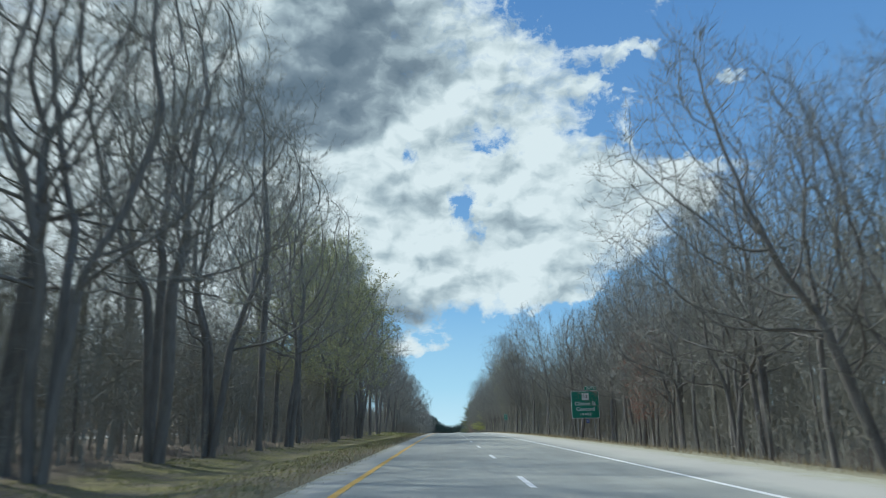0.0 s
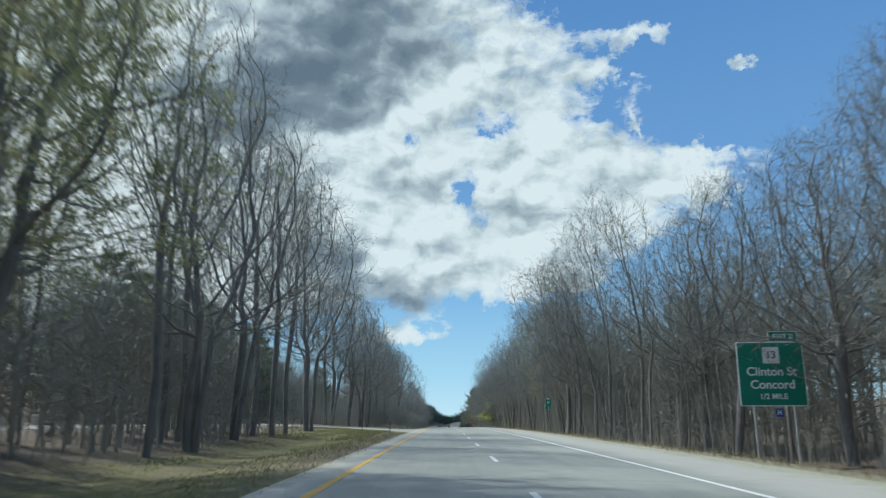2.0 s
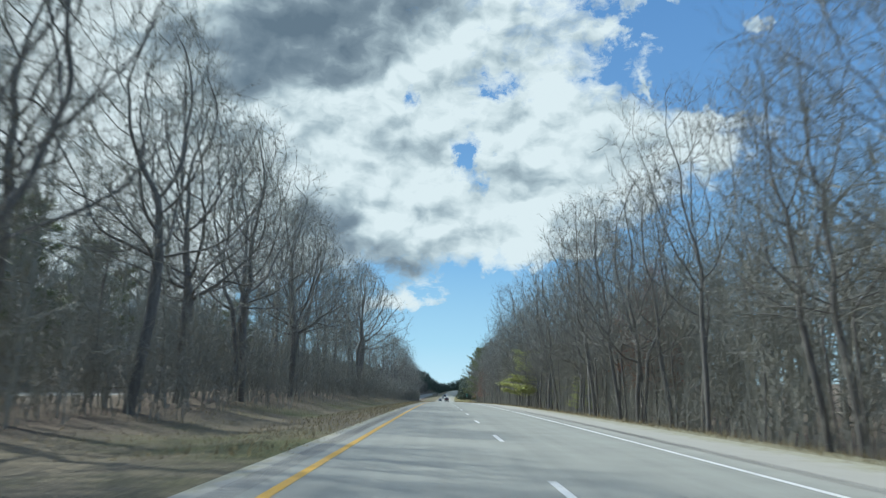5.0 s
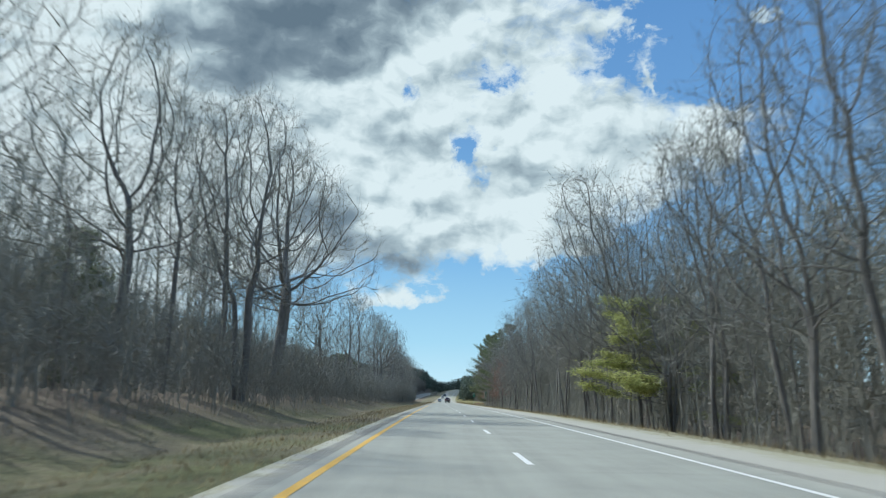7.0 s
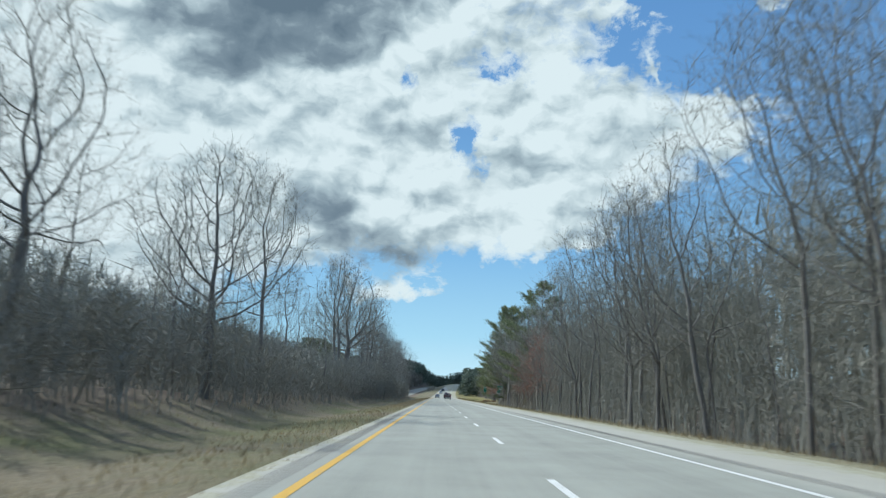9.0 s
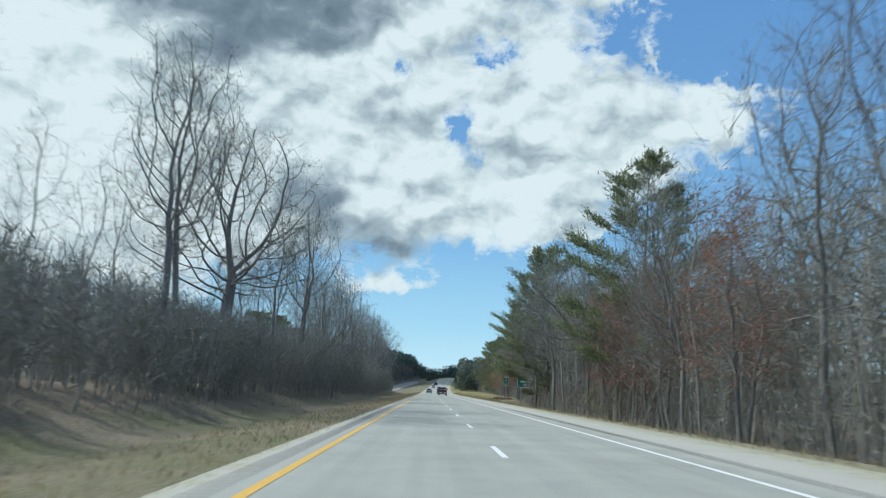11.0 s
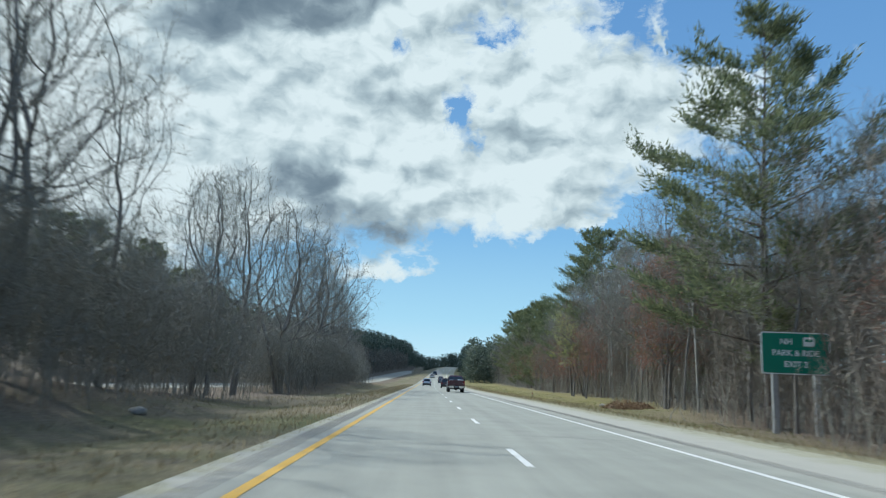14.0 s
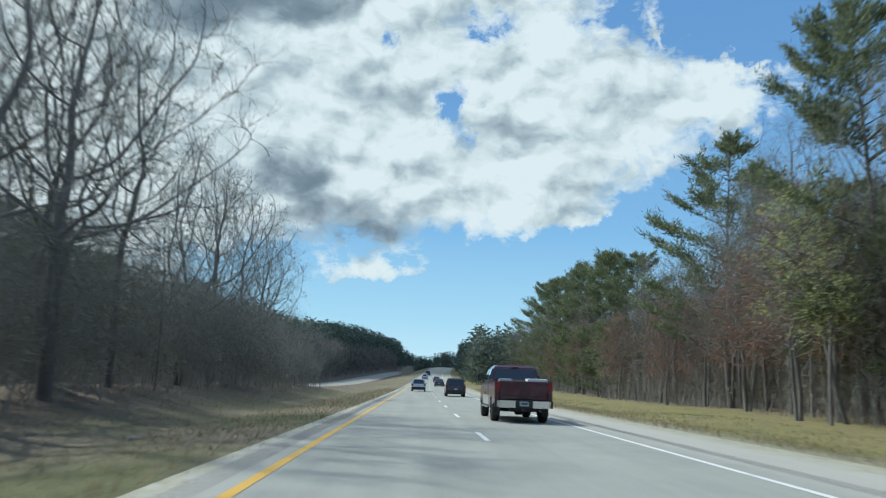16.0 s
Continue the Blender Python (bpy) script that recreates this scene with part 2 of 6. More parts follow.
SHADES = (
    (-12.6, 24.5, 6.8, 3.4, 0.95), (-8.0, 31.0, 7.0, 4.0, 0.85), (-9.2, 12.8, 2.8, 1.6, 0.75), (-7.4, 11.6, 2.4, 1.2, 0.45), (-4.0, 8.8, 4.4, 1.2, 0.35), (-16.5, 22.3, 4.4, 2.6, 0.55), (-8.0, 26.8, 4.5, 3.0, 0.4), (-1.5, 27.5, 3.0, 3.0, 0.30),
    (6.3, 16.4, 2.6, 1.1, 0.55), (-4.0, 9.6, 5.0, 2.0, 0.5), (-3.3, 6.8, 4.0, 1.4, -0.40), (-1.5, 17.5, 3.0, 1.2, 0.16), (-5.2, 18.6, 1.4, 0.6, 0.40), (-24.0, 14.0, 10.0, 10.0, -0.12),
)


def mat_sky():
    k = Nodes("clouded_sky")
    uv = k.n("UVMap").outputs[0]
    fray = k.n("VectorMath", _0=k.noise(uv, 0.42, 7.0, 0.62, True), _1=(0.5, 0.5, 0.5))
    fray.operation = "SUBTRACT"
    pull = k.n("VectorMath", _0=fray.outputs[0], _1=(6.5, 4.5, 0.0))
    pull.operation = "MULTIPLY"
    torn = k.n("VectorMath", _0=uv, _1=pull.outputs[0])
    torn.operation = "ADD"
    s = k.n("SeparateXYZ", _0=torn.outputs[0])
    bend = k.n("VectorMath", _0=k.noise(uv, 0.3, 3.0, 0.5, True), _1=(0.5, 0.5, 0.5))
    bend.operation = "SUBTRACT"
    sway = k.n("VectorMath", _0=bend.outputs[0], _1=(5.0, 3.4, 0.0))
    sway.operation = "MULTIPLY"
    soft = k.n("VectorMath", _0=uv, _1=sway.outputs[0])
    soft.operation = "ADD"
    smooth = k.n("SeparateXYZ", _0=soft.outputs[0])

    def blobs(rows, where=s):
        total = None
        az, el = where.outputs[0], where.outputs[1]
        for a, e, w, h, g in rows:
            dx = k.math("DIVIDE", k.math("SUBTRACT", az, a), w)
            dy = k.math("DIVIDE", k.math("SUBTRACT", el, e), h)
            r2 = k.math("ADD", k.math("MULTIPLY", dx, dx), k.math("MULTIPLY", dy, dy))
            b = k.math("MULTIPLY", k.math("POWER", 2.718, k.math("MULTIPLY", r2, -1.0)), g)
            total = b if total is None else k.math("ADD", total, b)
        return total

    drift = k.n("VectorMath", _0=k.noise(uv, 0.35, 3.0, 0.5, True), _1=(2.4, 1.6, 0.0))
    drift.operation = "MULTIPLY"
    warp = k.n("VectorMath", _0=uv, _1=drift.outputs[0])
    warp.operation = "ADD"
    w = k.scaled(warp.outputs[0], 0.75, 1.15, 1.0)
    lump = k.noise(w, 0.16, 10.0, 0.6)
    small = k.noise(w, 0.6, 10.0, 0.66)
    cover = k.math("ADD", k.math("ADD", k.math("MULTIPLY", lump, 1.0), k.math("MULTIPLY", small, 0.9)), k.math("ADD", blobs(GAPS), blobs(HEAPS)))
    alpha = k.ramp(cover, (0.67, 0.0), (0.80, 0.6), (1.02, 1.0))
    # each heap is bright where it thins towards the light and grey below
    v = k.scaled(warp.outputs[0], 0.8, 1.2, 1.0)
    heap = k.noise(v, 0.26, 5.0, 0.5)
    up = k.n("VectorMath", _0=v, _1=(-0.5, 1.0, 0.0))
    up.operation = "ADD"
    above = k.noise(up.outputs[0], 0.26, 5.0, 0.5)
    puff = k.noise(k.scaled(warp.outputs[0], 0.6, 1.2, 1.0), 0.17, 3.0, 0.45)
    curd = k.noise(v, 0.8, 6.0, 0.55)
    under = k.math("ADD", k.math("MULTIPLY", k.math("SUBTRACT", above, heap), 2.2), k.math("MULTIPLY", k.math("SUBTRACT", curd, 0.5), 0.5))
    shade = k.math("ADD", blobs(SHADES, smooth), k.math("ADD", k.math("MULTIPLY", k.math("SUBTRACT", puff, 0.38), 0.8), under))
    light = k.ramp(k.math("MULTIPLY", shade, 0.7), (0.0, (0.80, 0.84, 0.85)), (0.14, (0.66, 0.715, 0.735)), (0.315, (0.45, 0.515, 0.555)), (0.63, (0.225, 0.275, 0.325)), (0.98, (0.145, 0.19, 0.24)))
    blue = k.ramp(k.math("DIVIDE", k.n("SeparateXYZ", _0=uv).outputs[1], 36.0), (0.0, (0.66, 0.84, 0.92)), (0.10, (0.45, 0.70, 0.87)), (0.26, (0.27, 0.50, 0.78)), (0.5, (0.185, 0.36, 0.655)), (1.0, (0.105, 0.24, 0.53)))
    e = k.n("Emission", _0=k.mix(alpha, blue, light), _1=0.70)
    k.t.links.new(e.outputs[0], k.out.inputs[0])
    return k.m


def build_sky():
    na, ne = 48, 30
    verts, faces, uvs = [], [], []
    for j in range(ne + 1):
        e = -4.0 + 54.0 * j / ne
        for i in range(na + 1):
            a = -41.0 + 88.0 * i / na
            verts.append((SKY_R * math.sin(radians(a)) * math.cos(radians(e)), SKY_R * math.cos(radians(a)) * math.cos(radians(e)), SKY_R * math.sin(radians(e))))
            uvs.append((a, e))
    for j in range(ne):
        for i in range(na):
            q = j * (na + 1) + i
            faces.append((q, q + na + 1, q + na + 2, q + 1))
    me = bpy.data.meshes.new("backdrop")
    me.from_pydata(verts, [], faces)
    layer = me.uv_layers.new(name="UVMap")
    for lp in me.loops:
        layer.data[lp.index].uv = uvs[lp.vertex_index]
    for f in me.polygons:
        f.use_smooth = True
    me.materials.append(mat_sky())
    tagged(new("backdrop", me), "blue spring sky with bright broken clouds", "sky", kind="structure")


build_sky()

# ---------- ground and roads ----------
LEFT_EDGE, RIGHT_EDGE = -4.7, 7.0       # edges of the pavement, from the lane line
OPP_A, OPP_B = -34.0, -23.0              # the other carriageway
PROFILE_U = (-400.0, -90.0, -60.0, -42.0, -35.0, -34.0, -23.0, -21.0, -15.0, -9.5, -6.6, -4.7, 7.0, 8.6, 11.0, 15.0, 21.0, 40.0, 90.0, 400.0)
PROFILE_Z = (24.0, 11.0, 5.0, 1.5, 0.75, 0.80, 0.80, 0.60, 0.05, -0.45, -0.12, -0.02, -0.02, -0.10, -0.65, -1.35, -1.6, -0.2, 6.0, 16.0)


def flat_right(y):
    """Where the verge on the right widens and lies level."""
    return min(1.0, max(0.0, (y - 450.0) / 50.0))


def crossing_y(u):
    """The middle of the crossing through the median."""
    return 140.4 - 0.62 * (u + 4.7)


def ground_z(x, y):
    u = x - road_x(y)
    z = float(np.interp(u, PROFILE_U, PROFILE_Z))
    if u < -9.5:
        z += (opposite_z(y) - 0.8) * min(1.0, (-9.5 - u) / 11.5) * (1.0 if u > -36 else max(0.0, 1 + (u + 36) / 10))
    if u > 7.0:
        lvl = float(np.interp(u, (7.0, 12.0, 18.0, 30.0, 90.0), (-0.02, -0.25, -0.1, 0.5, 2.0)))
        z += (max(z, lvl) - z) * flat_right(y)
    # a low bank in the median past the crossing
    rise = min(1.0, max(0.0, (y - 185.0) / 40.0)) * min(1.0, max(0.0, (650.0 - y) / 60.0)) * min(1.0, max(0.0, abs(y - 508.0) / 18.0 - 0.9))
    if rise and -22.5 < u < -9.5:
        z += rise * 1.15 * float(np.interp(u, (-22.5, -19.0, -15.0, -9.5), (0.0, 1.0, 0.9, 0.0)))
    # the crossing between the carriageways
    c = max(0.0, 1.0 - abs(y - crossing_y(u)) / 34.0)
    if -23.0 < u < -4.7 and c > 0:
        z += (opposite_z(y) * (-4.7 - u) / 18.3 - 0.04 - z) * min(1.0, c * 1.9)
    rough = 0.0
    if u < -6.6 or u > 8.6:
        far = min(1.0, min(abs(u + 6.6), abs(u - 8.6)) / 6.0)
        rough = far * (noise.noise((x * 0.11, y * 0.11, 0.0)) * 0.28 + noise.noise((x * 0.5, y * 0.5, 3.0)) * 0.07)
        if OPP_A - 2 < u < OPP_B + 2:
            rough = 0.0
    return road_z(y) + z + rough


def mesh_thing(name, verts, faces, material, smooth=False):
    me = bpy.data.meshes.new(name)
    me.from_pydata(verts, [], faces)
    me.materials.append(material)
    if smooth:
        me.polygons.foreach_set("use_smooth", [True] * len(me.polygons))
    return me


def build_ground():
    us = [-3000, -1500, -800, -400, -200, -120, -90, -70, -60, -50, -42, -38, -35, -34, -28.5, -23, -22, -20, -18, -16, -14, -12, -10.5, -9, -8, -7, -6.2, -5.4, -4.7,
          -2, 2, 7.0, 7.8, 8.6, 9.6, 10.8, 12, 13.5, 15, 17, 19, 21, 24, 28, 34, 42, 60, 90, 140, 220, 400, 800, 1500, 3000]
    ys = [-400, -200, -100] + [-60 + 2.5 * i for i in range(345)] + [805 + 12 * i for i in range(42)] + [1340, 1500, 1800, 2300, 3000, 4000]
    verts, faces = [], []
    for y in ys:
        for u in us:
            x = road_x(y) + u
            z = ground_z(x, y)
            if -4.65 < u < 6.95 or OPP_A < u < OPP_B:
                z -= 0.12
            verts.append((x, y, z))
    n = len(us)
    for j in range(len(ys) - 1):
        for i in range(n - 1):
            q = j * n + i
            faces.append((q, q + 1, q + n + 1, q + n))
    tagged(new("ground", mesh_thing("ground", verts, faces, GROUND, True)), "roadside ground of straw-coloured grass and leaf litter", "ground", kind="structure")


def strip(name, sides, y0, y1, step, lift, material, thick=0.0, crown=True):
    """A band along the road between the offsets sides, at a height over it."""
    verts, faces = [], []
    n = max(1, int((y1 - y0) / step))
    for j in range(n + 1):
        y = y0 + (y1 - y0) * j / n
        for u in sides:
            base = road_z(y) + (opposite_z(y) if u < -20 else 0.0)
            verts.append((road_x(y) + u, y, base + lift))
        if thick:
            for u in (sides[-1], sides[0]):
                base = road_z(y) + (opposite_z(y) if u < -20 else 0.0)
                verts.append((road_x(y) + u, y, base + lift - thick))
    w = len(sides) + (2 if thick else 0)
    for j in range(n):
        for i in range(w if thick else w - 1):
            a, b = j * w + i, j * w + (i + 1) % w
            faces.append((a, b, b + w, a + w))
    return mesh_thing(name, verts, faces, material)


build_ground()
road = tagged(new("road", strip("road", (LEFT_EDGE, -3.66, 0.0, 3.66, RIGHT_EDGE), -80, 1135, 4.0, 0.0, ASPHALT, 0.3)),
              "pale worn grey asphalt of a two-lane carriageway", "road", kind="structure")
tagged(new("road_opposite", strip("road_opposite", (OPP_A, -28.5, OPP_B), -80, 1135, 6.0, 0.03, OLD_ASPHALT, 0.3)),
       "pale grey asphalt of the other carriageway beyond the median", "road", kind="structure")


def part(name, me, parent, label="", m=None):
    ob = new(name, me)
    ob.parent = parent
    if m is not None:
        ob.matrix_basis = m
    if label:
        ob["label"] = label
    return ob


part("yellow_line", strip("yellow_line", (-3.74, -3.58), -80, 1130, 4.0, 0.006, YELLOW), road, "yellow edge line")
part("white_line", strip("white_line", (3.59, 3.73), -80, 1130, 4.0, 0.006, WHITE), road, "white edge line")
for _n in range(-2, 88):
    _y = -7.06 + 11.64 * _n
    part("lane_dash", strip("lane_dash", (-0.065, 0.065), _y - 1.52, _y + 1.52, 1.5, 0.006, WHITE), road)


def build_crossing():
    """The paved crossing through the median, flared at both ends."""
    us = [-4.7 - 0.25 * i for i in range(75)]
    verts, faces = [], []
    for u in us:
        mid = crossing_y(u)
        near = mid - 4.0 - 5.0 * max(0.0, 1 - (u + 23.0) / 4.0) ** 2 - 6.0 * max(0.0, 1 - (-4.7 - u) / 3.5) ** 2 + 0.6 * noise.noise((u * 0.7, 1.0, 0.0)) + 0.5 * noise.noise((u * 2.3, 4.0, 0.0))
        far = mid + 4.0 + 9.5 * max(0.0, 1 - (-4.7 - u) / 4.0) ** 2 + 5.0 * max(0.0, 1 - (u + 23.0) / 4.0) ** 2 + 0.6 * noise.noise((u * 0.7, 9.0, 0.0)) + 0.5 * noise.noise((u * 2.3, 7.0, 0.0))
        for i in range(11):
            skirt = i in (0, 10)
            y = near - 0.5 if i == 0 else far + 0.5 if i == 10 else near + (far - near) * (i - 1) / 8
            verts.append((u, y, road_z(y) + opposite_z(y) * (-4.7 - u) / 18.3 + 0.012 * min(1.0, (-4.7 - u) / 2) - (0.16 if skirt else 0.0)))
    for j in range(len(us) - 1):
        for i in range(10):
            q = j * 11 + i
            faces.append((q, q + 1, q + 12, q + 11))
    tagged(new("crossing", mesh_thing("crossing", verts, faces, OLD_ASPHALT)), "pale paved crossing through the grassy median", "road", kind="structure")


def grooves(name, a, b, y0, y1):
    """Milled grooves of a rumble strip."""
    verts, faces = [], []
    n = int((y1 - y0) / 0.3)
    for i in range(n):
        y = y0 + i * 0.3
        z = road_z(y) + 0.004
        q = len(verts)
        verts += [(road_x(y) + a, y, z), (road_x(y) + b, y, z), (road_x(y) + b, y + 0.09, z), (road_x(y) + a, y + 0.09, z)]
        faces.append((q, q + 1, q + 2, q + 3))
    ob = part(name, mesh_thing(name, verts, faces, GROOVE), road, "milled rumble strip grooves in the shoulder")
    ob["kind"] = "stuff"


build_crossing()
GROOVE = mat_plain("groove_asphalt", (0.21, 0.207, 0.19), 0.9)
grooves("rumble_strip", -4.38, -3.98, 165, 640)
grooves("rumble_strip", 4.42, 4.84, 130, 640)


def strewn(name, label, spots, seed, material, count, lo, hi, wide):
    """Countless blades of grass."""
    r = random.Random(seed)
    v, f = [], []
    for _ in range(count):
        x, y = spots(r)
        z = ground_z(x, y) - 0.02
        h, a, w = r.uniform(lo, hi), r.uniform(0, 6.28), wide * r.uniform(0.6, 1.3)
        b = r.uniform(0, 6.28)
        t = h * r.uniform(0.2, 0.9)
        n = len(v)
        v += [(x - math.cos(a) * w, y - math.sin(a) * w, z), (x + math.cos(a) * w, y + math.sin(a) * w, z), (x + math.cos(b) * t, y + math.sin(b) * t, z + h)]
        f.append((n, n + 1, n + 2))
    tagged(new(name, mesh_thing(name, v, f, material)), label, "grass", kind="stuff")


def band(a, b, y0, y1, clear=None):
    """Picks places between two offsets from the road, along a stretch."""
    def pick(r):
        while True:
            y = r.uniform(y0, y1)
            u = a + (b - a) * r.random()
            if clear is None or not (u > -23.5 and u < -4.5 and abs(y - crossing_y(u)) < clear):
                return road_x(y) + u, y
    return pick


def left_edge(r):
    y = r.uniform(0, 620)
    while 128 < y < 172:
        y = r.uniform(0, 620)
    return road_x(y) - 4.75 - abs(r.gauss(0, 1.6)), y


strewn("dry_grass", "straw-coloured grass on the verge beside the shoulder", lambda r: (lambda y: (road_x(y) + 7.3 + abs(r.gauss(0, 2.0)), y))(r.uniform(0, 640)), 91, STRAW, 26000, 0.08, 0.32, 0.016)
strewn("dry_grass", "thin dry grass creeping over the pavement's edge", lambda r: (lambda y: (road_x(y) + 6.95 - abs(r.gauss(0, 0.3)), y))(r.uniform(0, 640)), 96, STRAW, 6000, 0.03, 0.12, 0.012)
strewn("dry_grass", "thin dry grass creeping over the pavement's inner edge", lambda r: (lambda y: (road_x(y) - 4.72 + abs(r.gauss(0, 0.16)), y))(r.choice((r.uniform(0, 126), r.uniform(172, 640), r.uniform(172, 640)))), 97, STRAW, 7000, 0.03, 0.11, 0.012)
strewn("dry_grass", "straw-coloured grass tufts along the median's edge", left_edge, 92, STRAW, 16000, 0.06, 0.26, 0.016)
strewn("green_grass", "fresh green grass patches in the median", band(-13.0, -5.4, 0, 134, 8.5), 93, FRESH, 26000, 0.03, 0.12, 0.016)
strewn("green_grass", "yellow-green spring grass beside the median crossing", band(-17.0, -6.6, 112, 141, 4.8), 98, FRESH, 15000, 0.04, 0.15, 0.018)
strewn("green_grass", "greening grass on the wide verge", band(8.5, 16.0, 470, 640), 94, FRESH, 14000, 0.04, 0.14, 0.018)
strewn("dry_grass", "pale dead grass across the median slope", band(-14.0, -6.0, 172, 620), 95, STRAW, 18000, 0.06, 0.22, 0.018)

# ---------- trees ----------
class Tubes:
    """Collects tapered limbs and spikes as plain mesh data."""

    def __init__(self):
        self.v, self.f = [], []

    def tube(self, pts, radii, k):
        base = len(self.v)
        n = len(pts)
        for i, (p, r) in enumerate(zip(pts, radii)):
            d = (pts[min(i + 1, n - 1)] - pts[max(i - 1, 0)]).normalized()
            a = d.cross(Vector((0.31, 0.95, 0.07))).normalized()
            b = d.cross(a)
            for j in range(k):
                t = 2 * math.pi * j / k
                self.v.append(p + a * (r * math.cos(t)) + b * (r * math.sin(t)))
        for i in range(n - 1):
            for j in range(k):
                q, s = base + i * k + j, base + i * k + (j + 1) % k
                self.f.append((q, s, s + k, q + k))

    def spike(self, p, tip, r):
        d = (tip - p).normalized()
        a = d.cross(Vector((0.31, 0.95, 0.07))).normalized() * r
        b = d.cross(a)
        n = len(self.v)
        self.v += [p + a, p - a * 0.5 + b * 0.86, p - a * 0.5 - b * 0.86, tip]
        self.f += [(n, n + 1, n + 3), (n + 1, n + 2, n + 3), (n + 2, n, n + 3)]

    def blade(self, p, along, across):
        n = len(self.v)
        self.v += [p - across, p + across, p + along]
        self.f.append((n, n + 1, n + 2))

    def mesh(self, name, material, smooth=True):
        return mesh_thing(name, [tuple(v) for v in self.v], self.f, material, smooth)


def rvec(rng):
    return Vector((rng.gauss(0, 1), rng.gauss(0, 1), rng.gauss(0, 1))).normalized()


def bent(rng, p, d, length, n, wobble, up):
    """A limb's centre line: n steps from p along d, turning upwards by up."""
    pts, d = [p.copy()], d.normalized()
    for _ in range(n):
        d = (d + rvec(rng) * wobble + Vector((0, 0, up))).normalized()
        pts.append(pts[-1] + d * (length / n))
    return pts


def at(pts, t):
    i = min(int(t * (len(pts) - 1)), len(pts) - 2)
    f = t * (len(pts) - 1) - i
    return pts[i].lerp(pts[i + 1], f), (pts[i + 1] - pts[i]).normalized()


def crown_points(g, count, shape, width, bottom, top, side):
    """Places that the boughs grow towards: a crown of the given outline, pushed to one side."""
    pts = []
    while len(pts) < count:
        t = g.random()
        if shape == "vase":
            w = 0.22 + 0.78 * math.sin(math.pi * (0.08 + 0.80 * t) ** 1.15)
        elif shape == "dome":
            w = math.sin(math.pi * (0.22 + 0.74 * t)) ** 0.7
        else:
            w = (0.45 + 0.55 * math.sin(math.pi * (0.1 + 0.86 * t))) * (1.0 - 0.55 * max(0.0, t - 0.7) / 0.3)
        r = math.sqrt(g.random()) ** 0.8
        a = g.random() * 2 * math.pi
        lump = 0.78 + 0.3 * math.sin(3 * a + 5.0 * t + count)
        pts.append((side * (0.35 + 0.65 * t) + math.cos(a) * r * w * width * lump, math.sin(a) * r * w * width * lump, bottom + (top - bottom) * t))
    return np.array(pts)


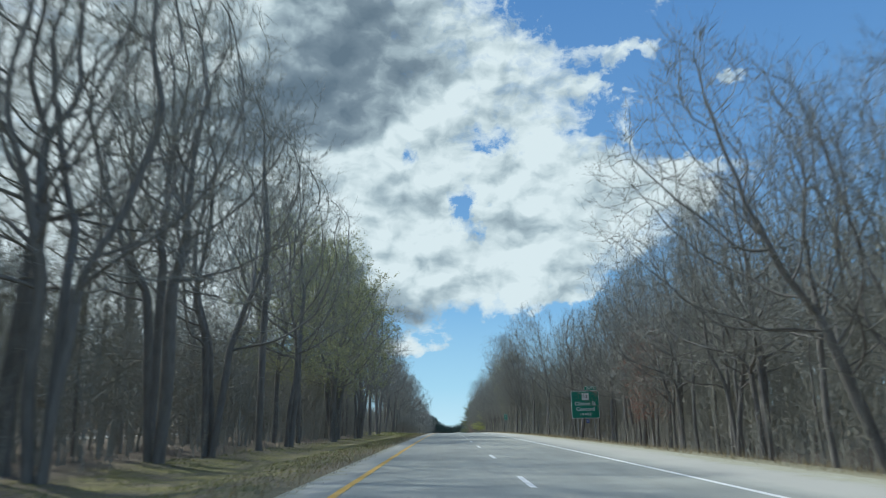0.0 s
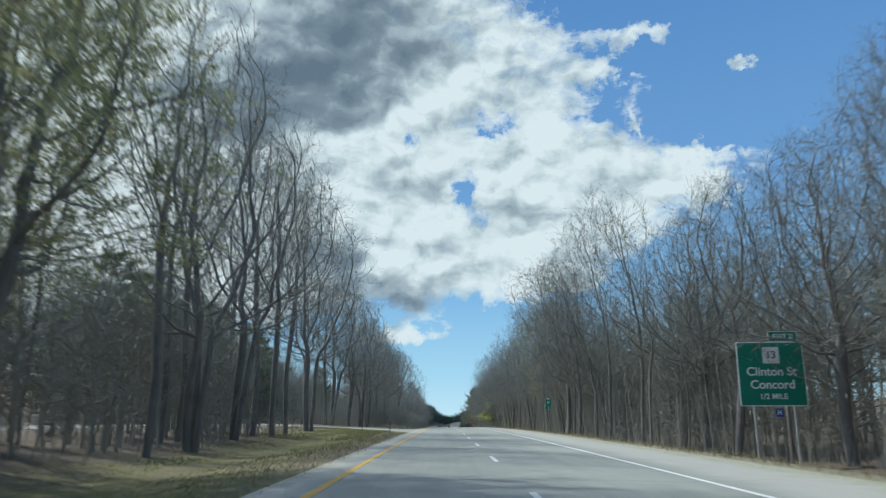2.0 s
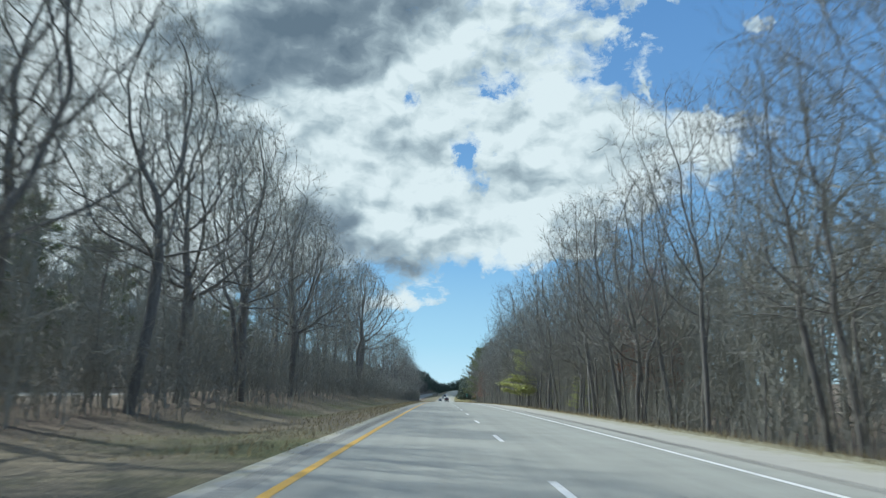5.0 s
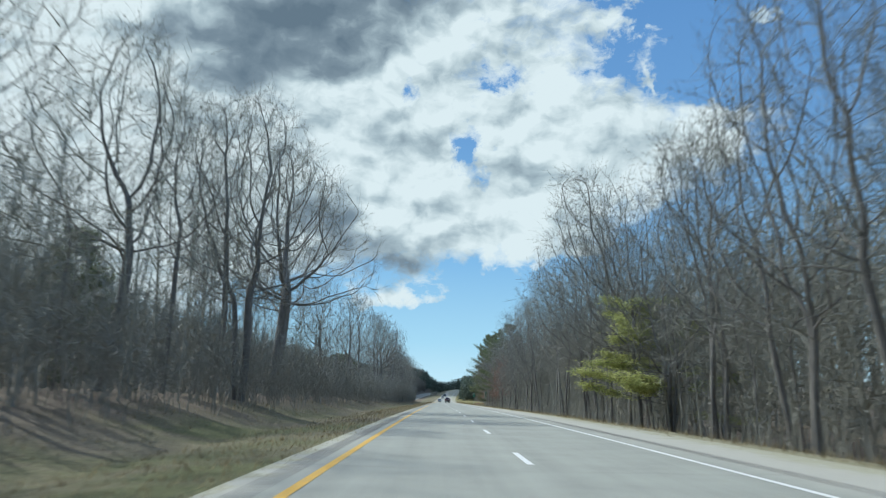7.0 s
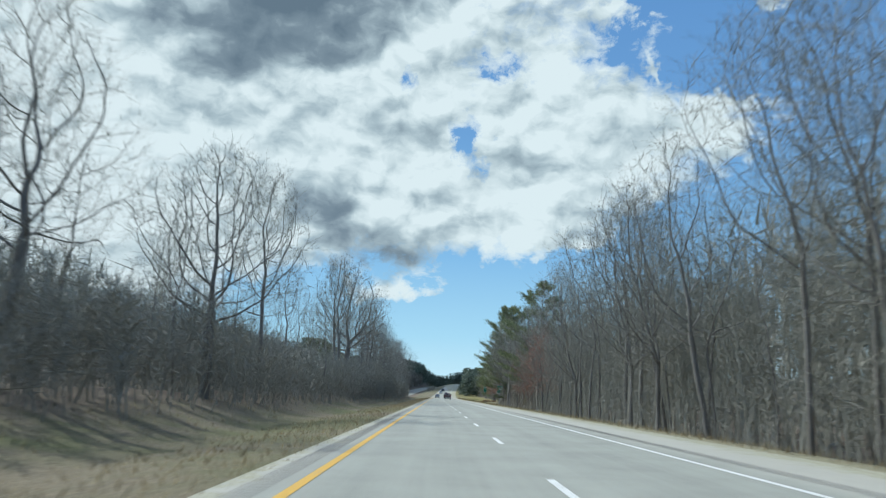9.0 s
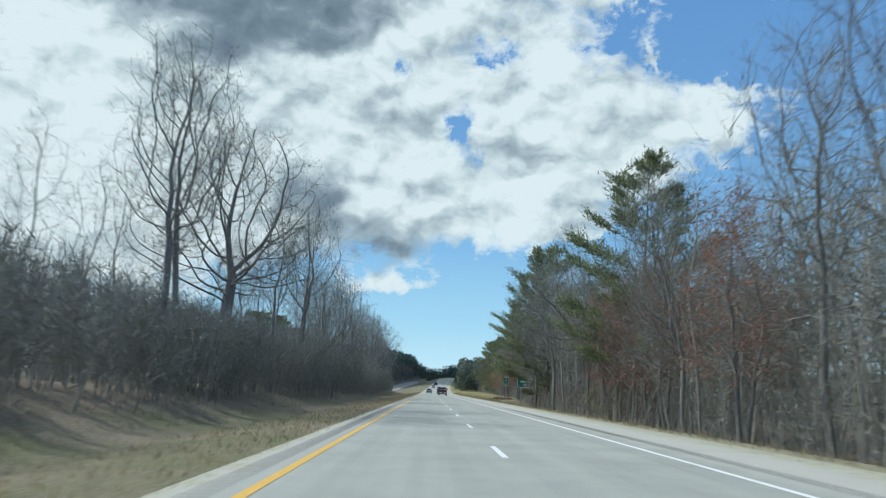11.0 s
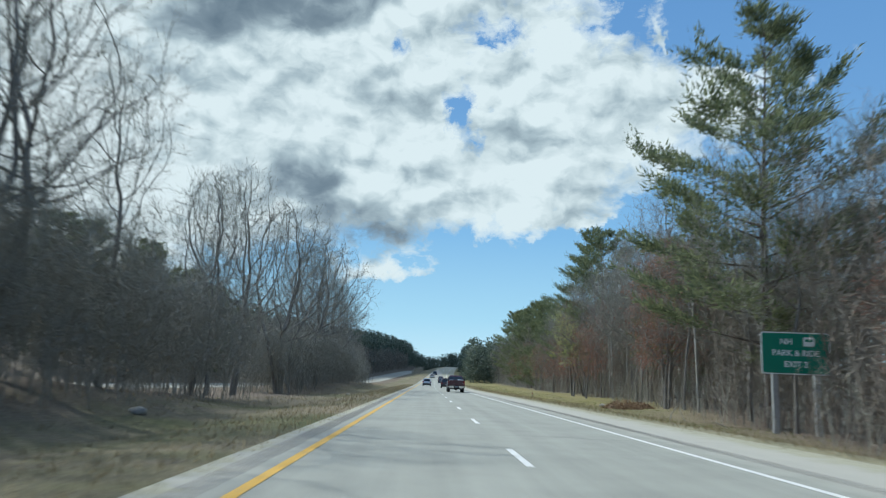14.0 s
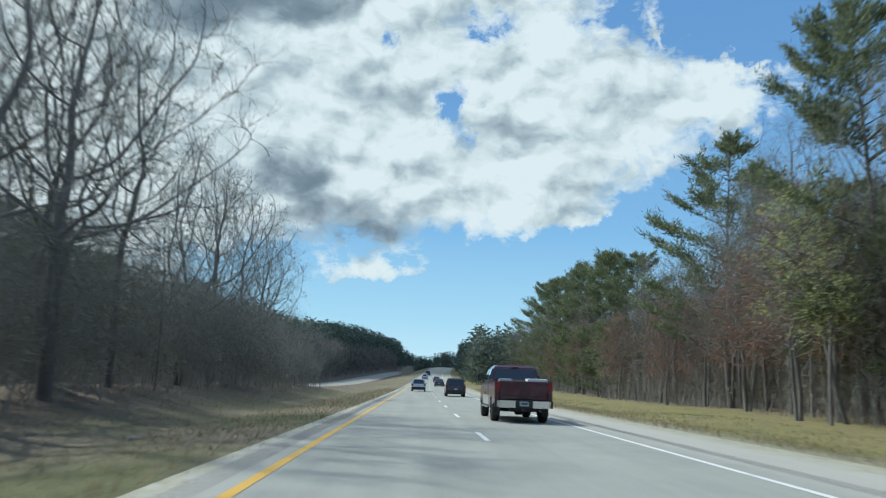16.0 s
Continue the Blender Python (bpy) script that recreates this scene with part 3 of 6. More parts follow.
def grown_tree(seed, height, radius, clear, width, shape="dome", ends=900, stems=1, side=0.0, twigs=2, step=0.36, kill=0.5,
               leaves=None, leaf_n=0, leaf_size=1.0, bark=None, twig_mat=None, lean=0.0, rise_up=0.03):
    """A broadleaf tree whose boughs have grown towards the light: bare bole, curving limbs, fine twigs."""
    rng = random.Random(seed)
    g = np.random.default_rng(seed)
    goal = crown_points(g, ends, shape, width, height * max(0.08, clear * 0.85), height, side)
    pos, up = [], []
    for k in range(stems):
        a = 6.283 * k / stems + rng.uniform(-0.5, 0.5)
        tilt = 0.0 if stems == 1 else rng.uniform(0.05, 0.13)
        p = np.array((0.0, 0.0, -0.5)) + (np.array((math.cos(a), math.sin(a), 0.0)) * radius * 0.9 if stems > 1 else 0.0)
        way = np.array((math.cos(a) * tilt + lean, math.sin(a) * tilt, 1.0))
        rise = height * clear * rng.uniform(0.9, 1.1) + 0.5
        last = -1
        for _ in range(int(rise / step) + 1):
            pos.append(p)
            up.append(last)
            last = len(pos) - 1
            way = way * np.array((0.94, 0.94, 1.0)) + g.normal(0, 0.03, 3)
            way[2] = max(way[2], 0.8)
            p = p + way / np.linalg.norm(way) * step
    near = np.full(len(goal), 1e9)
    who = np.zeros(len(goal), int)

    def reach(first):
        block = np.array(pos[first:])
        d = np.linalg.norm(goal[:, None, :] - block[None], axis=2)
        i = d.argmin(1)
        m = d[np.arange(len(goal)), i]
        hit = m < near
        near[hit], who[hit] = m[hit], i[hit] + first

    reach(0)
    grown = {}
    for _ in range(150):
        if not len(goal):
            break
        pull = {}
        ways = goal - np.array(pos)[who]
        ways /= np.linalg.norm(ways, axis=1)[:, None] + 1e-6
        for i, w in zip(who, ways):
            pull[int(i)] = pull.get(int(i), 0.0) + w
        first = len(pos)
        for i, w in pull.items():
            w = w / (np.linalg.norm(w) + 1e-6)
            back = pos[i] - pos[up[i]] if up[i] >= 0 else np.array((0, 0, step))
            w = w + back / step * 0.45 + g.normal(0, 0.27, 3) + np.array((0, 0, rise_up))
            q = pos[i] + w / np.linalg.norm(w) * step
            if any(np.linalg.norm(q - pos[c]) < 0.3 * step for c in grown.get(i, ())):
                continue
            if len(grown.get(i, ())) > 2:
                continue
            grown.setdefault(i, []).append(len(pos))
            pos.append(q)
            up.append(i)
        if len(pos) == first:
            break
        reach(first)
        keep = near > kill
        goal, near, who = goal[keep], near[keep], who[keep]
    n = len(pos)
    kids = [[] for _ in range(n)]
    for i, u in enumerate(up):
        if u >= 0:
            kids[u].append(i)
    count = np.zeros(n)
    far = np.zeros(n)
    for i in range(n - 1, -1, -1):
        count[i] = max(1.0, count[i])
        if up[i] >= 0:
            count[up[i]] += count[i]
            far[up[i]] = max(far[up[i]], far[i] + 1)
    total = sum(count[i] for i in range(n) if up[i] < 0) / stems
    thick = np.maximum(0.009, radius * (count / total) ** 0.52)
    pts = [Vector(p) for p in pos]
    for _ in range(2):
        pts = [pts[i] if up[i] < 0 or not kids[i] else pts[i] * 0.5 + (pts[up[i]] + pts[max(kids[i], key=lambda c: count[c])]) * 0.25 for i in range(n)]
    wood, fine, leaf = Tubes(), Tubes(), Tubes()
    todo = [i for i in range(n) if up[i] < 0]
    while todo:
        i = todo.pop()
        path = [i] if up[i] < 0 else [up[i], i]
        while kids[path[-1]]:
            order = sorted(kids[path[-1]], key=lambda c: -count[c])
            todo += order[1:]
            path.append(order[0])
        if len(path) < 2:
            continue
        r0 = float(thick[path[1]])
        rad = [min(r0 * (1.0 if up[i] >= 0 else 1.2), float(thick[k])) for k in path]
        if up[i] < 0:
            rad[0] *= 1.35
            rad[1] *= 1.12
        big = r0 > 0.034
        if not big and len(path) > 4:
            pick = [0] + list(range(1, len(path) - 1, 2)) + [len(path) - 1]
            path, rad = [path[k] for k in pick], [rad[k] for k in pick]
        rad[-1] = min(rad[-1], 0.006)
        (wood if big else fine).tube([pts[k] for k in path], rad, 8 if r0 > 0.12 else 5 if big else 3)
    tips = []
    for i in range(n):
        if up[i] < 0 or far[i] > 9 or count[i] > 14:
            continue
        d = (pts[i] - pts[up[i]]).normalized()
        for _ in range((twigs if rng.random() < 0.6 else 0) + (2 if not kids[i] else 0)):
            bd = (d * 0.75 + rvec(rng) * 0.8 + Vector((0, 0, 0.22))).normalized()
            p = pts[up[i]].lerp(pts[i], rng.random())
            long = rng.uniform(0.5, 1.5)
            mid = p + bd * long * 0.55
            tip = mid + (bd + rvec(rng) * 0.35 + Vector((0, 0, 0.15))).normalized() * long * 0.6
            w = bd.cross(rvec(rng)).normalized() * rng.uniform(0.009, 0.014)
            fine.blade(p, mid + (tip - mid) * 0.15 - p, w)
            fine.blade(mid, tip - mid, w * 0.75)
            tips.append((p, tip))
            for _ in range(2):
                q = p.lerp(mid, rng.uniform(0.3, 1.0)) if rng.random() < 0.5 else mid.lerp(tip, rng.random() * 0.8)
                td = (bd + rvec(rng) * 0.8 + Vector((0, 0, 0.15))).normalized() * rng.uniform(0.25, 0.75)
                fine.blade(q, td, td.cross(rvec(rng)).normalized() * rng.uniform(0.006, 0.010))
                tips.append((q, q + td))
    for _ in range(leaf_n):
        p, tip = rng.choice(tips)
        c = p.lerp(tip, rng.uniform(0.2, 1.1)) + rvec(rng) * 0.12
        s = rng.uniform(0.05, 0.11) * leaf_size
        a = rvec(rng)
        leaf.blade(c, a * s * 1.7, a.cross(rvec(rng)).normalized() * s * 0.6)
    return wood.mesh("trunk", bark or BARK), fine.mesh("crown", twig_mat or TWIG), leaf.mesh("leaves", leaves, False) if leaf_n else None


def layered_tree(seed, height, radius, reach, leaves, count):
    """A young maple in first leaf: level boughs that carry flat sprays."""
    rng = random.Random(seed)
    wood, fine, leaf = Tubes(), Tubes(), Tubes()
    pts = bent(rng, Vector((0, 0, -0.4)), Vector((-0.12, 0.02, 1)), height + 0.4, 10, 0.06, 0.04)
    wood.tube(pts, [radius * (1.3 if i == 0 else max(0.012, 1 - 0.94 * i / 10)) for i in range(11)], 7)
    sprays = []
    for i in range(34):
        t = 0.24 + 0.74 * (i + rng.uniform(-2.5, 2.5)) / 34
        p, _ = at(pts, max(0.2, min(t, 0.98)))
        a = math.pi + rng.uniform(-1.35, 1.35) if i % 4 else rng.uniform(-1.2, 1.2)
        length = reach * rng.uniform(0.35, 1.05) * (1.15 - 0.75 * t)
        q = bent(rng, p, Vector((math.cos(a), math.sin(a), rng.uniform(0.12, 0.38))), length, 6, 0.1, -0.02)
        wood.tube(q, [max(0.007, 0.035 * (1 - 0.8 * j / 6)) for j in range(7)], 4)
        for j in range(int(6 + length * 2.4)):
            p2, d2 = at(q, min(0.25 + 0.75 * rng.random() ** 0.7, 0.999))
            side = Vector((-d2.y, d2.x, 0)) * rng.choice((-1, 1))
            bd = (d2 * 0.8 + side * rng.uniform(0.2, 1.0) + Vector((0, 0, rng.uniform(-0.1, 0.12)))).normalized()
            s = bent(rng, p2, bd, rng.uniform(0.5, 1.3), 2, 0.1, 0.0)
            fine.tube(s, [0.008, 0.006, 0.003], 3)
            sprays.append(s)
    for _ in range(count):
        p, d = at(rng.choice(sprays), rng.uniform(0.1, 0.999))
        c = p + Vector((rng.gauss(0, 0.2), rng.gauss(0, 0.2), rng.gauss(-0.03, 0.14)))
        a = (Vector((rng.gauss(0, 1), rng.gauss(0, 1), rng.gauss(-0.2, 0.35)))).normalized()
        s = rng.uniform(0.05, 0.11)
        leaf.blade(c, a * s * 1.6, a.cross(Vector((rng.gauss(0, 0.4), rng.gauss(0, 0.4), 1))).normalized() * s * 0.7)
    return wood.mesh("trunk", BARK), fine.mesh("crown", TWIG), leaf.mesh("leaves", leaves, False)


def pine_tree(seed, height, radius, low, whorls, reach, ragged=0.3):
    """A white pine: whorls of level limbs that carry flat plumes of needles."""
    rng = random.Random(seed)
    wood, leaf = Tubes(), Tubes()
    pts = bent(rng, Vector((0, 0, -0.4)), Vector((0, 0, 1)), height + 0.4, 12, 0.02, 0.04)
    wood.tube(pts, [radius * (1.3 if i == 0 else max(0.03, 1 - 0.95 * i / 12)) for i in range(13)], 8)
    for w in range(whorls):
        rise = w / (whorls - 1)
        t = low + (0.985 - low) * rise
        size = reach * (1 - rise) ** 0.55 * (0.6 + 0.4 * min(1, rise * 3)) + 1.1
        turn = rng.uniform(0, 6.28)
        for i in range(rng.randint(3, 5)):
            if rng.random() < ragged * (1 - rise):
                continue
            p, _ = at(pts, min(0.995, t + rng.uniform(-0.012, 0.012)))
            a = turn + i * 1.5 + rng.uniform(-0.4, 0.4)
            length = size * rng.uniform(0.55, 1.2)
            q = bent(rng, p, Vector((math.cos(a), math.sin(a), rng.uniform(-0.12, 0.22) + rise * 0.6)), length, 4, 0.08, 0.06)
            wood.tube(q, [max(0.012, 0.02 + 0.012 * length - 0.007 * length * j) for j in range(5)], 4)
            for b in range(int(5 + length * 4.6)):
                tb = 0.3 + 0.7 * rng.random() ** 0.6
                p2, d2 = at(q, min(tb, 0.999))
                side = Vector((-d2.y, d2.x, 0)).normalized() * rng.choice((-1, 1))
                bd = (d2 * rng.uniform(0.4, 1.0) + side * rng.uniform(0.3, 1.0) + Vector((0, 0, rng.uniform(-0.05, 0.2)))).normalized()
                bl = length * rng.uniform(0.16, 0.32) + 0.25
                for h in range(17):
                    c = p2 + bd * bl * rng.uniform(0.1, 1.1) + Vector((rng.gauss(0, 0.17), rng.gauss(0, 0.17), rng.gauss(0.05, 0.13)))
                    nd = (bd + rvec(rng) * 0.8 + Vector((0, 0, 0.35))).normalized()
                    leaf.blade(c, nd * rng.uniform(0.26, 0.50), nd.cross(rvec(rng)).normalized() * rng.uniform(0.032, 0.06))
    return wood.mesh("trunk", PINEBARK), leaf.mesh("crown", NEEDLE, False), None


def tree_thing(name, meshes, label, category, group, m, crown_label=""):
    e = tagged(new(name), label, category, group)
    e.matrix_basis = m
    trunk, crown, leaves = meshes
    part("trunk", trunk, e)
    c = part("crown", crown, e, crown_label)
    if leaves:
        part("leaves", leaves, c)
    return e


KINDS = {
    "vee_a": lambda: grown_tree(14, 20.0, 0.20, 0.46, 6.6, "vase", 1300, 2),
    "fork_a": lambda: grown_tree(11, 19.0, 0.19, 0.34, 6.2, "dome", 1350, 2),
    "fork_b": lambda: grown_tree(12, 18.0, 0.15, 0.28, 5.8, "dome", 1200, 3),
    "fork_c": lambda: grown_tree(13, 17.0, 0.23, 0.40, 5.2, "dome", 1100),
    "tall_a": lambda: grown_tree(21, 20.0, 0.20, 0.42, 4.2, "vase", 850),
    "tall_b": lambda: grown_tree(22, 18.5, 0.15, 0.46, 3.6, "vase", 700),
    "tall_c": lambda: grown_tree(23, 21.0, 0.20, 0.48, 4.4, "vase", 850),
    "thin_a": lambda: grown_tree(31, 14.0, 0.075, 0.5, 2.1, "tall", 260, twigs=1),
    "thin_b": lambda: grown_tree(32, 12.0, 0.065, 0.4, 2.0, "tall", 260, twigs=1, lean=0.08),
    "thin_c": lambda: grown_tree(33, 15.0, 0.08, 0.55, 2.0, "tall", 260, twigs=1, bark=PALE),
    "edge_a": lambda: grown_tree(24, 18.5, 0.12, 0.36, 4.8, "dome", 760, 2, side=-1.8),
    "edge_b": lambda: grown_tree(25, 18.0, 0.11, 0.38, 4.4, "dome", 700, side=-2.2),
    "edge_c": lambda: grown_tree(26, 17.0, 0.10, 0.28, 4.4, "dome", 760, 3, side=-1.6),
    "edge_d": lambda: grown_tree(27, 19.5, 0.13, 0.42, 4.2, "vase", 700, side=-2.0),
    "wide_a": lambda: grown_tree(41, 17.0, 0.30, 0.36, 7.0, "dome", 1700),
    "wide_b": lambda: grown_tree(42, 16.0, 0.19, 0.34, 6.2, "dome", 1500, 2),
    "wide_c": lambda: grown_tree(43, 18.0, 0.40, 0.40, 7.6, "dome", 1900, kill=0.55),
    "wide_d": lambda: grown_tree(47, 18.0, 0.22, 0.30, 7.0, "dome", 1500, 2, kill=0.55, step=0.4),
    "lean_b": lambda: grown_tree(48, 12.0, 0.21, 0.5, 4.6, "dome", 700, side=-6.4, lean=-0.27, kill=0.6),
    "lean_c": lambda: grown_tree(49, 10.0, 0.13, 0.7, 2.4, "dome", 260, side=-5.0, lean=-0.5, twigs=1),
    "lean_d": lambda: grown_tree(50, 17.0, 0.22, 0.32, 6.4, "dome", 1700, side=-5.6, lean=-0.38),
    "sprig_a": lambda: grown_tree(55, 11.0, 0.09, 0.45, 2.4, "dome", 300, side=-1.6, leaves=BUD_GREEN, leaf_n=3600, leaf_size=0.8),
    "lean_a": lambda: grown_tree(44, 18.0, 0.24, 0.34, 6.2, "dome", 1500, side=-4.6, lean=-0.16),
    "olive_a": lambda: grown_tree(51, 18.0, 0.19, 0.34, 4.2, "dome", 800, leaves=BUD_OLIVE, leaf_n=15000, leaf_size=0.85),
    "olive_b": lambda: grown_tree(54, 18.0, 0.20, 0.30, 5.6, "dome", 1200, 3, leaves=BUD_OLIVE, leaf_n=24000, leaf_size=0.9),
    "green_a": lambda: layered_tree(52, 9.0, 0.12, 6.6, BUD_GREEN, 36000),
    "red_a": lambda: grown_tree(53, 12.0, 0.11, 0.3, 3.2, "dome", 500, 2, leaves=BUD_RED, leaf_n=8500, leaf_size=0.75),
    "pine_a": lambda: pine_tree(61, 19.0, 0.25, 0.18, 18, 5.6),
    "pine_b": lambda: pine_tree(62, 16.0, 0.2, 0.12, 17, 4.6),
    "pine_c": lambda: pine_tree(63, 21.0, 0.27, 0.13, 21, 6.4, 0.28),
    "spruce_a": lambda: pine_tree(64, 14.0, 0.17, 0.06, 20, 3.4, 0.1),
}
TEXTS = {
    "vee": ("bare_tree", "tall leafless tree whose bare trunk splits high into a vee"),
    "fork": ("bare_tree", "leafless grey-barked tree with a forked trunk and fine twigs"),
    "tall": ("bare_tree", "tall leafless tree with a straight grey trunk at the wood's edge"),
    "edge": ("bare_tree", "leafless tree branched low along the wood's edge"),
    "thin": ("slender_tree", "slender leafless young tree among the taller trunks"),
    "wide": ("bare_tree", "broad leafless tree with spreading grey limbs"),
    "lean": ("bare_tree", "leafless tree leaning out of the wood towards the road"),
    "olive": ("budding_tree", "tall tree just coming into olive-green bud"),
    "sprig": ("leafing_tree", "slim tree with yellow-green young leaves at the wood's edge"),
    "green": ("leafing_tree", "small tree with fresh yellow-green young leaves"),
    "red": ("budding_tree", "young maple hazed with reddish-brown buds"),
    "spruce": ("spruce_tree", "dark pointed evergreen behind the other carriageway"),
    "pine": ("pine_tree", "dark green white pine with ragged level limbs"),
}
MADE = {}
rng = random.Random(5)


def plant(kind, x, y, scale=1.0, turn=None, group="roadside woods", lean=0.0, tall=1.0):
    turn = rng.uniform(0, 360) if turn is None else turn
    m = pose(x, y, ground_z(x, y), lean, 0, turn) @ Matrix.Diagonal((scale, scale, scale * tall, 1))
    if kind not in MADE:
        name, label = TEXTS[kind.split("_")[0]]
        MADE[kind] = tree_thing(name, KINDS[kind](), label, "tree", group, m)
        return MADE[kind]
    src = MADE[kind]
    made = copy_thing(src, pose(0, 0, 0))
    made.matrix_basis = m
    return made


def mixed(choices):
    total = sum(w for _, w in choices)
    r = rng.uniform(0, total)
    for kind, w in choices:
        r -= w
        if r <= 0:
            return kind
    return choices[-1][0]


EDGE = (("edge_a", 3), ("edge_b", 3), ("edge_c", 3), ("edge_d", 3), ("tall_b", 1), ("fork_b", 1), ("fork_c", 1), ("thin_a", 1.5), ("thin_b", 1.5), ("thin_c", 0.5), ("olive_a", 0.45))
HARD = (("tall_a", 1), ("tall_b", 3), ("tall_c", 1), ("thin_a", 4), ("thin_b", 3), ("thin_c", 1), ("olive_a", 0.8))
LATE = (("edge_b", 2.5), ("edge_c", 2), ("thin_a", 2), ("thin_c", 2), ("red_a", 2.0), ("tall_b", 1))

TALL = {"vee_a": 20.0, "fork_a": 19.0, "fork_b": 18.0, "fork_c": 17.0, "tall_a": 20.0, "tall_b": 18.5, "tall_c": 21.0, "wide_a": 17.0, "wide_b": 16.0, "olive_a": 18.0, "olive_b": 18.0, "green_a": 9.0, "wide_c": 18.0, "wide_d": 18.0, "lean_b": 12.0, "lean_c": 10.0, "lean_d": 17.0, "sprig_a": 11.0, "lean_a": 18.0, "red_a": 12.0, "thin_c": 15.0,
        "pine_a": 19.0, "pine_b": 16.0, "pine_c": 21.0, "spruce_a": 14.0}


def landmark(kind, x, y, height, turn=None, lean=0.0):
    k = height / TALL.get(kind, 20.0)
    plant(kind, x, y, k if k < 1.25 else 1.1, turn, lean=lean, tall=1.0 if k < 1.25 else k / 1.1)


def wood_edge(y):
    """Where the wood on the right begins."""
    return float(np.interp(y, (0, 50, 85, 110, 122, 138, 290, 430, 470, 520, 560, 700), (14.5, 16.0, 20.5, 22.0, 15.5, 12.0, 12.0, 12.4, 14.6, 18.5, 21.5, 20.0)))


# trees that stand out: kind, across, along, height, turn, lean
RIGHT_TREES = (
    ("lean_d", 17.1, 32.0, 20.4, 0.0), ("wide_b", 17.0, 45.0, 18.5), ("wide_b", 17.5, 62.0, 18.0), ("red_a", 17.5, 70.0, 11.0), ("fork_a", 21.0, 88.0, 18.5), ("tall_c", 21.5, 97.0, 21.0),
    ("wide_a", 22.0, 107.0, 20.0), ("wide_a", 19.0, 122.0, 19.0), ("lean_a", 15.5, 141.0, 19.5, 0.0), ("lean_a", 14.6, 151.0, 20.5, -15.0), ("fork_c", 13.3, 158.6, 17.0), ("tall_a", 12.2, 164.0, 17.5),
    ("red_a", 14.5, 214.0, 12.0), ("wide_a", 15.5, 236.0, 19.5), ("green_a", 14.8, 239.0, 4.6, 20.0), ("tall_b", 13.2, 262.0, 17.5), ("green_a", 13.8, 271.5, 9.4, -15.0), ("lean_a", 14.6, 279.0, 20.5, 5.0), ("wide_b", 15.0, 297.0, 19.0),
    ("lean_b", 14.4, 413.5, 12.6, 0.0), ("green_a", 14.8, 420.0, 3.6, 60.0), ("pine_a", 14.7, 405.3, 20.0), ("thin_c", 11.6, 421.0, 16.5, -90.0, 4.0), ("thin_c", 13.4, 425.0, 16.0), ("thin_c", 14.2, 429.5, 17.0), ("pine_c", 14.4, 448.5, 21.5), ("pine_a", 19.0, 437.0, 16.5), ("pine_b", 21.5, 446.0, 15.5), ("tall_c", 16.5, 432.0, 19.5), ("tall_a", 17.5, 441.0, 18.0),
    ("pine_a", 17.2, 486.0, 22.5), ("red_a", 17.0, 503.0, 13.0), ("pine_a", 21.0, 508.0, 15.0), ("pine_b", 23.5, 519.0, 15.5), ("red_a", 16.9, 531.3, 8.5, 90.0), ("wide_b", 20.6, 519.0, 17.5, 0.0), ("wide_a", 21.6, 528.0, 18.0, 0.0), ("fork_c", 22.4, 537.0, 16.5, 40.0), ("sprig_a", 18.2, 545.0, 11.0, 0.0), ("lean_c", 20.0, 546.6, 10.0, 20.0), ("red_a", 18.9, 549.4, 13.0, 200.0), ("pine_c", 23.2, 548.0, 22.5), ("thin_a", 20.0, 552.0, 13.0), ("red_a", 20.9, 560.0, 11.0), ("wide_b", 22.4, 566.0, 13.5, 30.0), ("olive_a", 21.4, 600.0, 8.5, 0.0), ("wide_a", 23.0, 580.0, 14.0, 70.0),
    ("pine_a", 24.7, 572.0, 22.0), ("pine_b", 24.6, 598.0, 17.0), ("spruce_a", 23.6, 606.0, 18.0), ("pine_b", 24.8, 614.0, 18.5), ("spruce_a", 23.4, 621.0, 17.5), ("pine_b", 24.4, 630.0, 20.0), ("spruce_a", 23.6, 641.0, 19.0), ("pine_b", 24.0, 652.0, 19.5), ("pine_a", 25.0, 672.0, 20.0))
